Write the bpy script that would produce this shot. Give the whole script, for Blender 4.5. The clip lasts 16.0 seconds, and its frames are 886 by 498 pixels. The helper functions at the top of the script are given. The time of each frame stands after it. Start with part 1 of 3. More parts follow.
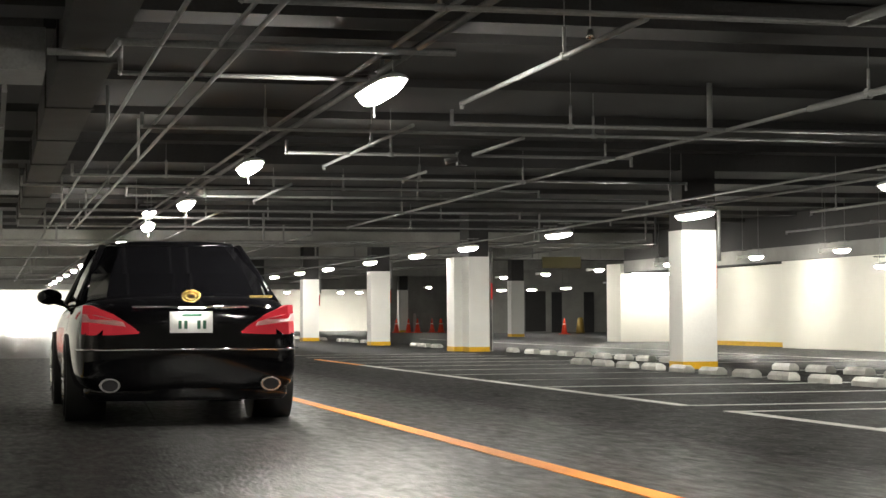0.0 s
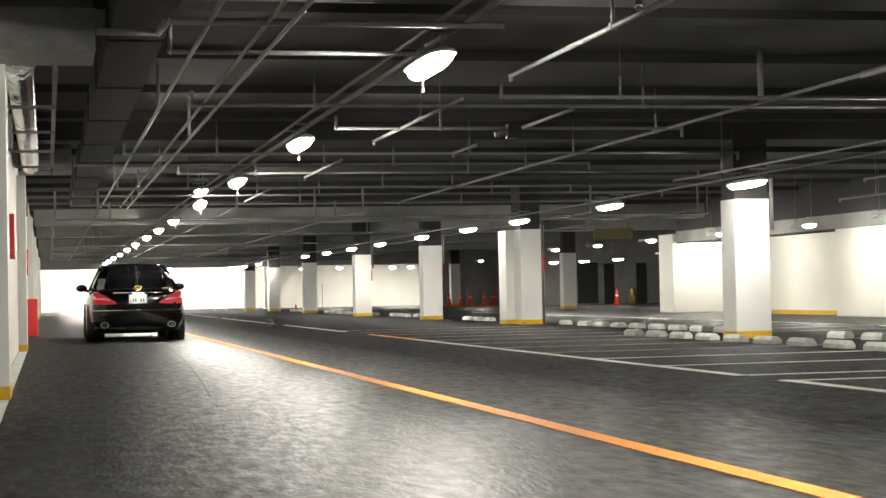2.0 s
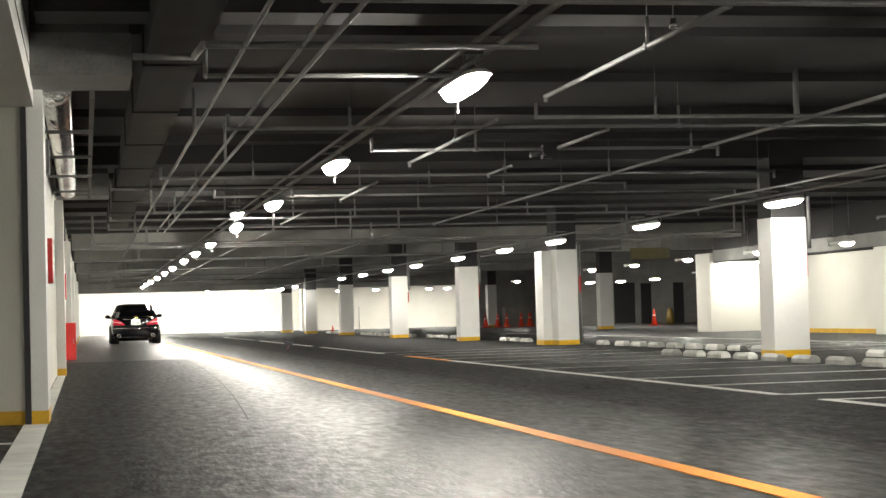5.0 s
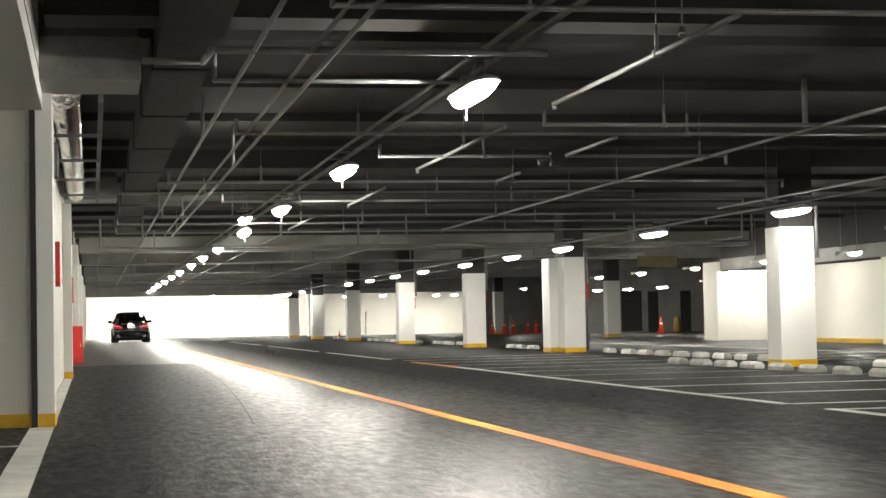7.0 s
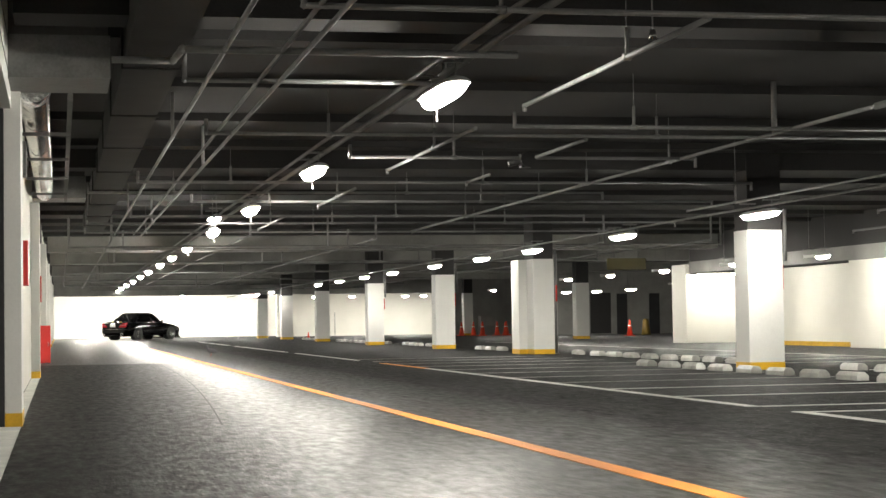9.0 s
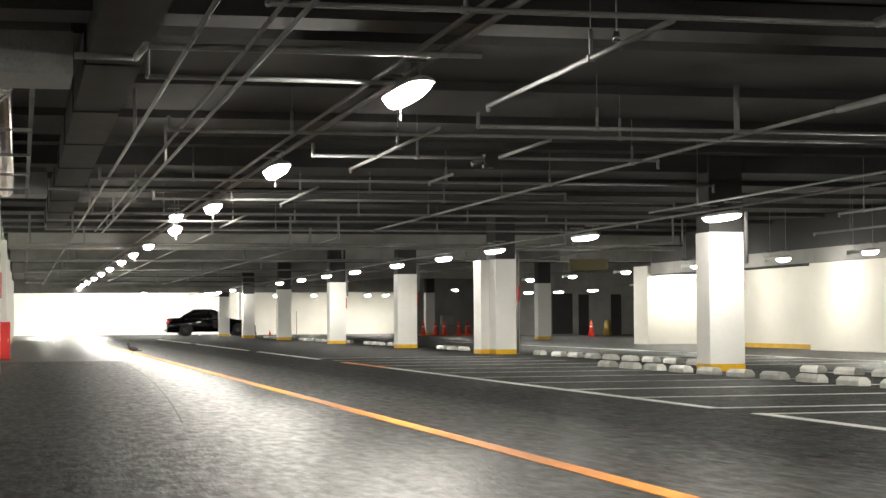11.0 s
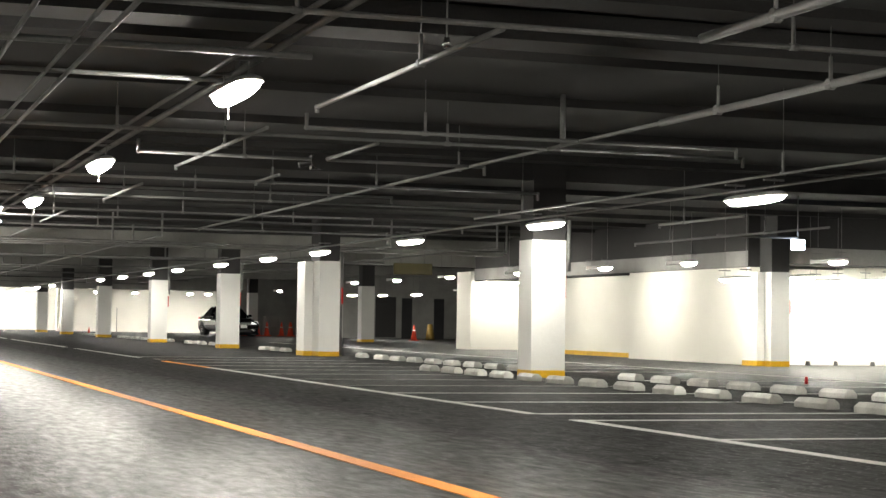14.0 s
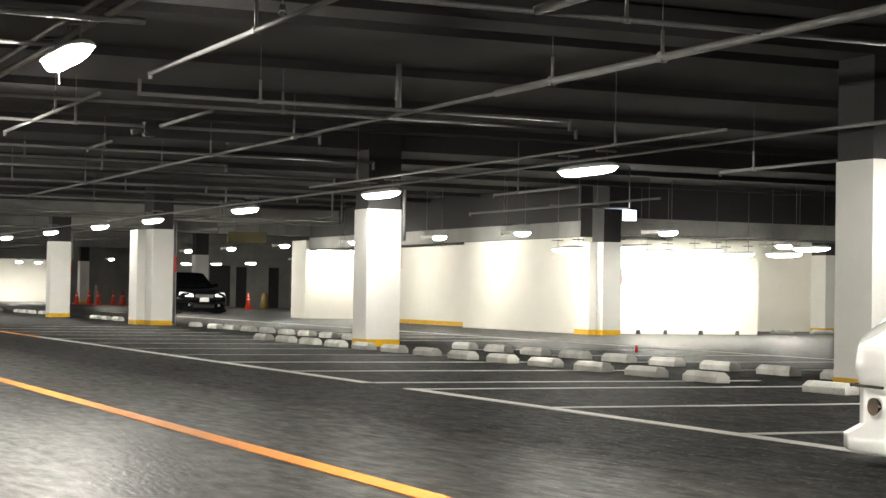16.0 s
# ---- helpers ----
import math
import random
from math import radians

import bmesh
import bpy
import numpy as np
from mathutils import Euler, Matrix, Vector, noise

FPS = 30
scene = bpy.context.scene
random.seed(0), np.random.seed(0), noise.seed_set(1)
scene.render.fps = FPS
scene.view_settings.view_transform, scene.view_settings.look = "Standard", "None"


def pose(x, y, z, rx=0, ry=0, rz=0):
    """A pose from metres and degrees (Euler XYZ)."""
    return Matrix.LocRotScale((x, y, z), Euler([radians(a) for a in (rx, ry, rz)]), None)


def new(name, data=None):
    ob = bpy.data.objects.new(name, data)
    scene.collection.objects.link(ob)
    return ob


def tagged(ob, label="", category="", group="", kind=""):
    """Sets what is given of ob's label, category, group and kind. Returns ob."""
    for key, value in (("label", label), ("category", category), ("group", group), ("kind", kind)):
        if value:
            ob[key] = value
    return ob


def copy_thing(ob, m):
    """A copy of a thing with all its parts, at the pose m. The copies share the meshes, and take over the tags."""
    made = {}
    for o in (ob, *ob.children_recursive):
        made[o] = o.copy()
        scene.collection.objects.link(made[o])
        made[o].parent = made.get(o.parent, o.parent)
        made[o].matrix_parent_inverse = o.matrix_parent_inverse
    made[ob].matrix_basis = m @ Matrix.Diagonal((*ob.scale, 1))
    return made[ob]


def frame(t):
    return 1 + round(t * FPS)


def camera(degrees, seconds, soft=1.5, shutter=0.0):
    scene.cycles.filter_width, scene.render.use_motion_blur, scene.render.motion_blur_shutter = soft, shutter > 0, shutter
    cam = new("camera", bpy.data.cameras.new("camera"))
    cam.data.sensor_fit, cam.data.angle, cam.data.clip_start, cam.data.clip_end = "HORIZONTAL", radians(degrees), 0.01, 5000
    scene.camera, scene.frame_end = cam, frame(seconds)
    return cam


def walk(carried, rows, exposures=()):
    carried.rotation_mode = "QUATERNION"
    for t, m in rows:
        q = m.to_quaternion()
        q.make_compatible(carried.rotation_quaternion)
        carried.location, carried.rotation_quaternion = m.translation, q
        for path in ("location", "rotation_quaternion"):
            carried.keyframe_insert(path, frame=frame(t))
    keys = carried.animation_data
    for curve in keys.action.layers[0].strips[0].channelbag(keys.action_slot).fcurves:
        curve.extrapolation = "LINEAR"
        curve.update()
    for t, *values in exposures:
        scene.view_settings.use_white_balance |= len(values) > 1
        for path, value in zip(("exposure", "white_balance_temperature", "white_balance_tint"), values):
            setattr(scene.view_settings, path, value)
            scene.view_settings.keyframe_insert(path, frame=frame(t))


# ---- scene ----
# Underground car park: y runs along the drive lane, x to the right, z up.
K = 1.078          # metres per plan unit; the plan below is in units of about a metre
EYE = 0.77 * K     # height at which the camera is held

cam = camera(28.0, 16.0, soft=1.5)


def held(yaw, pitch, roll):
    return pose(0, 0, EYE, 0, 0, yaw) @ pose(0, 0, 0, 90 + pitch, 0, 0) @ pose(0, 0, 0, 0, 0, -roll)


WALK = [
    (0, -14.26, 2.18, 0.29), (0.5, -12.98, 1.99, 0.37), (1, -12.77, 1.47, 0.73), (1.5, -12.72, 1.27, 1.02),
    (2, -12.59, 1.35, 1.17), (2.5, -12.41, 1.49, 1.23), (3, -12.06, 1.46, 1.29), (3.5, -11.78, 1.66, 1.50),
    (4, -11.70, 1.87, 1.55), (4.5, -11.57, 1.91, 1.43), (5, -11.44, 2.06, 1.59), (7.5, -11.29, 2.29, 0.95),
    (8, -11.60, 2.25, 0.72), (8.5, -11.92, 2.29, 0.74), (11, -13.40, 2.27, 0.39), (11.5, -13.84, 2.30, -0.10),
    (12, -14.55, 2.25, -0.41), (12.5, -15.40, 2.19, -0.89), (13, -16.67, 2.23, -1.18), (13.5, -17.84, 2.36, -1.23),
    (14, -19.04, 2.38, -0.91), (14.5, -20.75, 2.29, -0.47), (15, -22.35, 1.97, -0.53), (15.5, -23.42, 1.62, -0.88),
    (16, -24.37, 1.47, -0.99)]
walk(cam, [(t, held(a, b, c)) for t, a, b, c in WALK], exposures=[(0, 0.35), (16, 0.35)])

# ---- light: no daylight reaches this level, the tubes of the lamps do it all ----
world = bpy.data.worlds.new("world")
scene.world = world
world.use_nodes = True
world.node_tree.nodes["Background"].inputs[0].default_value = (0.004, 0.004, 0.005, 1)
world.node_tree.nodes["Background"].inputs[1].default_value = 1.0
TUBE = 112.0        # glow of a lamp by the columns
TUBE_LANE = 188.0  # glow of a lamp over the drive lane
TUBE_END = 560.0   # the brighter lamps along the end wall, three of them unseen and added
TUBE_HUNG = 270.0  # the short lamps hung over the second lane
TUBE_SIDE = 58.0   # the low lamps along the side walls


# ---- materials ----
def material(name, color, rough=0.6, metal=0.0, vary=0.15, scale=3.0, bump=0.0, fine=40.0, stain=0.0, spec=0.5):
    """Base colour varied at two scales by noise in object space, with stains and fine relief."""
    m = bpy.data.materials.new(name)
    m.use_nodes = True
    nt = m.node_tree
    p = nt.nodes["Principled BSDF"]
    p.inputs["Metallic"].default_value = metal
    p.inputs["Specular IOR Level"].default_value = spec
    geo = nt.nodes.new("ShaderNodeNewGeometry")
    n1, n2 = nt.nodes.new("ShaderNodeTexNoise"), nt.nodes.new("ShaderNodeTexNoise")
    for n, s, d in ((n1, scale, 5), (n2, fine, 3)):
        n.inputs["Scale"].default_value, n.inputs["Detail"].default_value = s, d
        nt.links.new(geo.outputs["Position"], n.inputs["Vector"])
    add = nt.nodes.new("ShaderNodeMath")
    add.operation = "ADD"
    half = nt.nodes.new("ShaderNodeMath")
    half.operation = "MULTIPLY"
    half.inputs[1].default_value = 0.6
    nt.links.new(n2.outputs["Fac"], half.inputs[0])
    nt.links.new(n1.outputs["Fac"], add.inputs[0])
    nt.links.new(half.outputs[0], add.inputs[1])
    ramp = nt.nodes.new("ShaderNodeValToRGB")
    lo, hi = [c * (1 - vary) for c in color], [min(1, c * (1 + vary)) for c in color]
    ramp.color_ramp.elements[0].position, ramp.color_ramp.elements[0].color = 0.5, (*lo, 1)
    ramp.color_ramp.elements[1].position, ramp.color_ramp.elements[1].color = 1.05, (*hi, 1)
    nt.links.new(add.outputs[0], ramp.inputs["Fac"])
    out = ramp.outputs["Color"]
    if stain:
        n3 = nt.nodes.new("ShaderNodeTexNoise")
        n3.inputs["Scale"].default_value, n3.inputs["Detail"].default_value = scale * 0.35, 7
        nt.links.new(geo.outputs["Position"], n3.inputs["Vector"])
        sr = nt.nodes.new("ShaderNodeMapRange")
        sr.inputs[1].default_value, sr.inputs[2].default_value, sr.inputs[4].default_value = 0.5, 0.72, stain
        nt.links.new(n3.outputs["Fac"], sr.inputs[0])
        mix = nt.nodes.new("ShaderNodeMix")
        mix.data_type = "RGBA"
        nt.links.new(sr.outputs[0], mix.inputs[0])
        nt.links.new(out, mix.inputs[6])
        mix.inputs[7].default_value = (*[c * 0.45 for c in color], 1)
        out = mix.outputs[2]
    nt.links.new(out, p.inputs["Base Color"])
    rr = nt.nodes.new("ShaderNodeMapRange")
    rr.inputs[3].default_value, rr.inputs[4].default_value = max(0.02, rough * 0.8), min(1, rough * 1.2)
    nt.links.new(n1.outputs["Fac"], rr.inputs[0])
    nt.links.new(rr.outputs[0], p.inputs["Roughness"])
    if bump:
        b = nt.nodes.new("ShaderNodeBump")
        b.inputs["Strength"].default_value, b.inputs["Distance"].default_value = bump, 0.01
        nt.links.new(n2.outputs["Fac"], b.inputs["Height"])
        nt.links.new(b.outputs[0], p.inputs["Normal"])
    return m


def glow(name, color, strength):
    m = bpy.data.materials.new(name)
    m.use_nodes = True
    p = m.node_tree.nodes["Principled BSDF"]
    p.inputs["Base Color"].default_value = (*color, 1)
    p.inputs["Emission Color"].default_value = (*color, 1)
    p.inputs["Emission Strength"].default_value = strength
    return m


ASPHALT = material("asphalt", (0.0105, 0.0102, 0.010), 0.40, vary=0.7, scale=0.9, bump=0.5, fine=36, stain=0.3, spec=0.15)
# pale, smoother stone chips set in the asphalt
nt = ASPHALT.node_tree
bsdf = nt.nodes["Principled BSDF"]
geo = nt.nodes.new("ShaderNodeNewGeometry")
chips = nt.nodes.new("ShaderNodeTexVoronoi")
chips.inputs["Scale"].default_value = 48
nt.links.new(geo.outputs["Position"], chips.inputs["Vector"])
pick = nt.nodes.new("ShaderNodeMapRange")
pick.inputs[1].default_value, pick.inputs[2].default_value = 0.92, 1.0
sep = nt.nodes.new("ShaderNodeSeparateColor")
nt.links.new(chips.outputs["Color"], sep.inputs[0])
nt.links.new(sep.outputs[0], pick.inputs[0])
mix = nt.nodes.new("ShaderNodeMix")
mix.data_type = "RGBA"
old = bsdf.inputs["Base Color"].links[0].from_socket
nt.links.new(pick.outputs[0], mix.inputs[0])
nt.links.new(old, mix.inputs[6])
mix.inputs[7].default_value = (0.11, 0.11, 0.107, 1)
nt.links.new(mix.outputs[2], bsdf.inputs["Base Color"])
# patchy polish where tyres have run, and glinting chips
polish = nt.nodes.new("ShaderNodeTexNoise")
polish.inputs["Scale"].default_value, polish.inputs["Detail"].default_value = 14.0, 9
nt.links.new(geo.outputs["Position"], polish.inputs["Vector"])
gloss = nt.nodes.new("ShaderNodeMapRange")
gloss.inputs[1].default_value, gloss.inputs[2].default_value = 0.34, 0.68
gloss.inputs[3].default_value, gloss.inputs[4].default_value = 0.31, 0.47
nt.links.new(polish.outputs["Fac"], gloss.inputs[0])
nt.links.new(gloss.outputs[0], bsdf.inputs["Roughness"])
# the drive lane is worn smooth, the bays beside it have stayed rough
split = nt.nodes.new("ShaderNodeSeparateXYZ")
nt.links.new(geo.outputs["Position"], split.inputs[0])
worn = nt.nodes.new("ShaderNodeMapRange")
worn.inputs[1].default_value, worn.inputs[2].default_value = 2.9, 4.6
worn.inputs[3].default_value, worn.inputs[4].default_value = 0.42, 0.03
nt.links.new(split.outputs[0], worn.inputs[0])
lane2 = nt.nodes.new("ShaderNodeMapRange")
lane2.inputs[1].default_value, lane2.inputs[2].default_value = 11.6, 13.0
lane2.inputs[3].default_value, lane2.inputs[4].default_value = 0.0, 0.13
nt.links.new(split.outputs[0], lane2.inputs[0])
most = nt.nodes.new("ShaderNodeMath")
most.operation = "MAXIMUM"
# short of the curved tar seam the lane's near side was laid with a duller asphalt
def calc(op, a, b=0.0):
    node = nt.nodes.new("ShaderNodeMath")
    node.operation = op
    for k, v in enumerate((a, b)):
        if isinstance(v, (int, float)):
            node.inputs[k].default_value = v
        else:
            nt.links.new(v, node.inputs[k])
    return node.outputs[0]


short = calc("SUBTRACT", 34.3 * K, split.outputs[1])
bend = calc("ADD", calc("MULTIPLY", calc("MULTIPLY", short, short), 0.00135 / K), calc("MULTIPLY", short, 0.004))
past = calc("ADD", calc("SUBTRACT", split.outputs[0], 1.86 * K), bend)
beyond = calc("MULTIPLY", calc("ADD", short, 1.0), -1.0)
verge = nt.nodes.new("ShaderNodeMapRange")
verge.inputs[1].default_value, verge.inputs[2].default_value = -0.15, 0.75
verge.inputs[3].default_value, verge.inputs[4].default_value = 0.2, 1.0
nt.links.new(calc("MAXIMUM", past, beyond), verge.inputs[0])
track = nt.nodes.new("ShaderNodeMath")
track.operation = "MULTIPLY"
nt.links.new(worn.outputs[0], track.inputs[0])
nt.links.new(verge.outputs[0], track.inputs[1])
nt.links.new(track.outputs[0], most.inputs[0])
nt.links.new(lane2.outputs[0], most.inputs[1])
# the shine comes and goes in hand-sized patches
patch = nt.nodes.new("ShaderNodeTexNoise")
patch.inputs["Scale"].default_value, patch.inputs["Detail"].default_value, patch.inputs["Roughness"].default_value = 5.5, 8, 0.72
nt.links.new(geo.outputs["Position"], patch.inputs["Vector"])
spread = nt.nodes.new("ShaderNodeMapRange")
spread.inputs[1].default_value, spread.inputs[2].default_value = 0.36, 0.66
spread.inputs[3].default_value, spread.inputs[4].default_value = 0.35, 1.75
nt.links.new(patch.outputs["Fac"], spread.inputs[0])
patchy = nt.nodes.new("ShaderNodeMath")
patchy.operation = "MULTIPLY"
nt.links.new(most.outputs[0], patchy.inputs[0])
nt.links.new(spread.outputs[0], patchy.inputs[1])
nt.links.new(patchy.outputs[0], bsdf.inputs["Specular IOR Level"])
rough = nt.nodes.new("ShaderNodeMapRange")
rough.inputs[1].default_value, rough.inputs[2].default_value = 3.2, 5.4
rough.inputs[3].default_value, rough.inputs[4].default_value = 0.0, 0.22
nt.links.new(split.outputs[0], rough.inputs[0])
total = nt.nodes.new("ShaderNodeMath")
nt.links.new(gloss.outputs[0], total.inputs[0])
nt.links.new(rough.outputs[0], total.inputs[1])
smooth2 = nt.nodes.new("ShaderNodeMapRange")
smooth2.inputs[1].default_value, smooth2.inputs[2].default_value = 11.5, 13.5
smooth2.inputs[3].default_value, smooth2.inputs[4].default_value = 0.0, -0.13
nt.links.new(split.outputs[0], smooth2.inputs[0])
sheen = nt.nodes.new("ShaderNodeMath")
nt.links.new(total.outputs[0], sheen.inputs[0])
nt.links.new(smooth2.outputs[0], sheen.inputs[1])
nt.links.new(calc("ADD", sheen.outputs[0], calc("MULTIPLY", calc("SUBTRACT", 1.0, verge.outputs[0]), 0.12)), bsdf.inputs["Roughness"])
# tyres have drawn the wear out along the lane
drawn = nt.nodes.new("ShaderNodeVectorMath")
drawn.operation = "MULTIPLY"
drawn.inputs[1].default_value = (1.0, 0.28, 1.0)
nt.links.new(geo.outputs["Position"], drawn.inputs[0])
for node in nt.nodes:
    if node.bl_idname == "ShaderNodeTexNoise":
        nt.links.new(drawn.outputs[0], node.inputs["Vector"])
# Near-black concrete; on beams 2, 3, 9 and 10 it carries their shade.
CONCRETE_DARK = material("dark_concrete", (0.038, 0.037, 0.037), 0.85, vary=0.2, scale=0.9, bump=0.3, stain=0.3)
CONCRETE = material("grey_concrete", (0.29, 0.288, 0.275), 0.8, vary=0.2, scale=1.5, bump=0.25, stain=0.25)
KERB = material("kerb_concrete", (0.5, 0.5, 0.465), 0.85, vary=0.3, scale=4, bump=0.4, fine=80, stain=0.4)
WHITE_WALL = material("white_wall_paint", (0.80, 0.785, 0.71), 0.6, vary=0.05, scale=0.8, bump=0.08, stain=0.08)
WHITE_COLUMN = material("white_column_paint", (0.76, 0.76, 0.73), 0.55, vary=0.05, scale=1.2, bump=0.08, stain=0.1)
YELLOW = material("yellow_base_paint", (0.72, 0.42, 0.02), 0.5, vary=0.15, scale=6, stain=0.3)
ORANGE_LINE = material("orange_road_paint", (0.85, 0.30, 0.05), 0.6, vary=0.2, scale=3, fine=90, bump=0.3, stain=0.25)
FADED_LINE = material("faded_road_paint", (0.3, 0.3, 0.28), 0.7, vary=0.5, scale=5, fine=90, bump=0.3, stain=0.7)
WHITE_LINE = material("white_road_paint", (0.62, 0.62, 0.58), 0.6, vary=0.2, scale=3, fine=90, bump=0.3, stain=0.35)
GALVANISED = material("galvanised_pipe", (0.21, 0.21, 0.207), 0.5, metal=0.2, vary=0.2, scale=5)
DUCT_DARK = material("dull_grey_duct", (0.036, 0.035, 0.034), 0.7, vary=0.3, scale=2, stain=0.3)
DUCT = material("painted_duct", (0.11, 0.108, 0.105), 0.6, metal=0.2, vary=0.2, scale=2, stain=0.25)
FOIL = material("aluminium_foil_lagging", (0.75, 0.75, 0.74), 0.22, metal=1.0, vary=0.2, scale=9, bump=1.0, fine=22)
RED = material("red_enamel", (0.62, 0.03, 0.025), 0.4, vary=0.1, scale=4)
RED_PLASTIC = material("red_cone_plastic", (0.75, 0.07, 0.03), 0.5, vary=0.12, scale=8)
MUSTARD = material("mustard_plastic", (0.2, 0.13, 0.02), 0.6, vary=0.15)
DARK = material("dark_recess", (0.03, 0.03, 0.032), 0.8, vary=0.3)
BLACK_TRIM = material("black_plastic", (0.018, 0.018, 0.018), 0.5, vary=0.2, scale=10)
HOUSING = material("white_lamp_housing", (0.7, 0.7, 0.68), 0.4, vary=0.05)
TUBE_GLOW = glow("fluorescent_tube", (1.0, 0.955, 0.855), TUBE)
TUBE_LANE_GLOW = glow("fluorescent_tube_lane", (1.0, 0.955, 0.855), TUBE_LANE)
TUBE_HUNG_GLOW = glow("fluorescent_tube_hung", (1.0, 0.955, 0.84), TUBE_HUNG)
TUBE_LOW = glow("fluorescent_tube_low", (1.0, 0.96, 0.85), TUBE_SIDE)
TUBE_WALL = glow("fluorescent_tube_wall", (1.0, 0.955, 0.855), TUBE_END)
BLUE_WHITE = glow("cool_exit_box", (0.75, 0.85, 1.0), 9.0)
PAINT_BLACK = material("black_car_paint", (0.004, 0.004, 0.005), 0.07, vary=0.2, spec=0.35)
PAINT_WHITE = material("white_car_paint", (0.75, 0.75, 0.73), 0.12, vary=0.04, spec=0.6)
CAR_GLASS = material("tinted_car_glass", (0.004, 0.004, 0.005), 0.05, vary=0.1, spec=0.3)
CHROME = material("chrome", (0.8, 0.8, 0.8), 0.1, metal=1.0, vary=0.05)
RIM = material("alloy_rim", (0.6, 0.6, 0.6), 0.25, metal=0.9, vary=0.1)
RUBBER = material("tyre_rubber", (0.015, 0.015, 0.015), 0.75, vary=0.3, scale=20)
PLATE = material("number_plate_white", (0.85, 0.85, 0.82), 0.4, vary=0.03)
PLATE_BAR = material("number_plate_green", (0.03, 0.12, 0.07), 0.5, vary=0.05)
TAIL_RED = glow("red_tail_lens", (0.42, 0.007, 0.02), 0.3)
TAIL_WHITE = material("clear_tail_lens", (0.9, 0.7, 0.7), 0.15, vary=0.1)
HEAD_LENS = glow("head_lamp_lens", (0.95, 0.95, 0.9), 0.5)
PLATE_LAMP = glow("plate_lamp_lens", (1.0, 0.97, 0.9), 26.0)
GOLD = material("gold_badge", (0.8, 0.58, 0.2), 0.25, metal=1.0, vary=0.05)
# Yellow darkened so the sign's unlit look sits in the colour.
SIGN_YELLOW = material("dim_yellow_sign", (0.07, 0.058, 0.012), 0.6, vary=0.15)


# ---- mesh helpers; plan units go through K, a car is built in metres with k=1 ----
def part(name, bm, mat, parent=None, label="", k=K, smooth=False, bevel=0.0):
    if bevel:
        bmesh.ops.bevel(bm, geom=bm.edges[:], offset=bevel, segments=2, affect="EDGES", profile=0.7)
    if k != 1:
        bmesh.ops.scale(bm, vec=(k, k, k), verts=bm.verts)
    me = bpy.data.meshes.new(name)
    bm.to_mesh(me)
    bm.free()
    me.materials.append(mat)
    if smooth:
        me.polygons.foreach_set("use_smooth", [True] * len(me.polygons))
    ob = new(name, me)
    ob.parent = parent
    if label:
        ob["label"] = label
    return ob


def empty(name, x, y, z=0.0, k=K):
    ob = new(name)
    ob.location = (x * k, y * k, z * k)
    return ob


def box(x0, y0, z0, x1, y1, z1, bm=None):
    bm = bm or bmesh.new()
    v = [bm.verts.new(p) for p in ((x0, y0, z0), (x1, y0, z0), (x1, y1, z0), (x0, y1, z0),
                                   (x0, y0, z1), (x1, y0, z1), (x1, y1, z1), (x0, y1, z1))]
    for f in ((3, 2, 1, 0), (4, 5, 6, 7), (0, 1, 5, 4), (1, 2, 6, 5), (2, 3, 7, 6), (3, 0, 4, 7)):
        bm.faces.new([v[i] for i in f])
    return bm


def rod(a, b, r, bm=None, n=10, r2=None):
    bm = bm or bmesh.new()
    a, b = Vector(a), Vector(b)
    q = (b - a).to_track_quat("Z", "Y").to_matrix()
    rings = []
    for p, rad in ((a, r), (b, r if r2 is None else r2)):
        rings.append([bm.verts.new(p + q @ Vector((rad * math.cos(i * math.tau / n), rad * math.sin(i * math.tau / n), 0))) for i in range(n)])
    for i in range(n):
        f = bm.faces.new((rings[0][i], rings[0][(i + 1) % n], rings[1][(i + 1) % n], rings[1][i]))
        f.smooth = True
    bm.faces.new(rings[0][::-1]), bm.faces.new(rings[1])
    return bm


def pipe(points, r, bm=None):
    """A run of pipe with a sleeve at every bend."""
    bm = bm or bmesh.new()
    for a, b in zip(points, points[1:]):
        rod(a, b, r, bm)
    for p in points[1:-1]:
        bmesh.ops.create_icosphere(bm, subdivisions=1, radius=r * 1.35, matrix=Matrix.Translation(p))
    return bm


# ---- large structure ----
floor = tagged(part("floor", box(-7, -8, -0.2, 40, 112, 0), ASPHALT), "dark worn asphalt floor of an underground car park", "floor", kind="structure")

CEIL = 3.15
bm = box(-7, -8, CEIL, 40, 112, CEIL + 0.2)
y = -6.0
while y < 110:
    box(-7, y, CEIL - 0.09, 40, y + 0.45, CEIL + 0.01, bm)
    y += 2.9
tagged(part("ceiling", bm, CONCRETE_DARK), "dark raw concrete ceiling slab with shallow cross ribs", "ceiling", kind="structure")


def beam(name, x0, y0, x1, y1, z0, mat=CONCRETE, text="grey concrete ceiling beam"):
    return tagged(part(name, box(x0, y0, z0, x1, y1, CEIL - 0.02), mat), text, "beam", kind="structure")


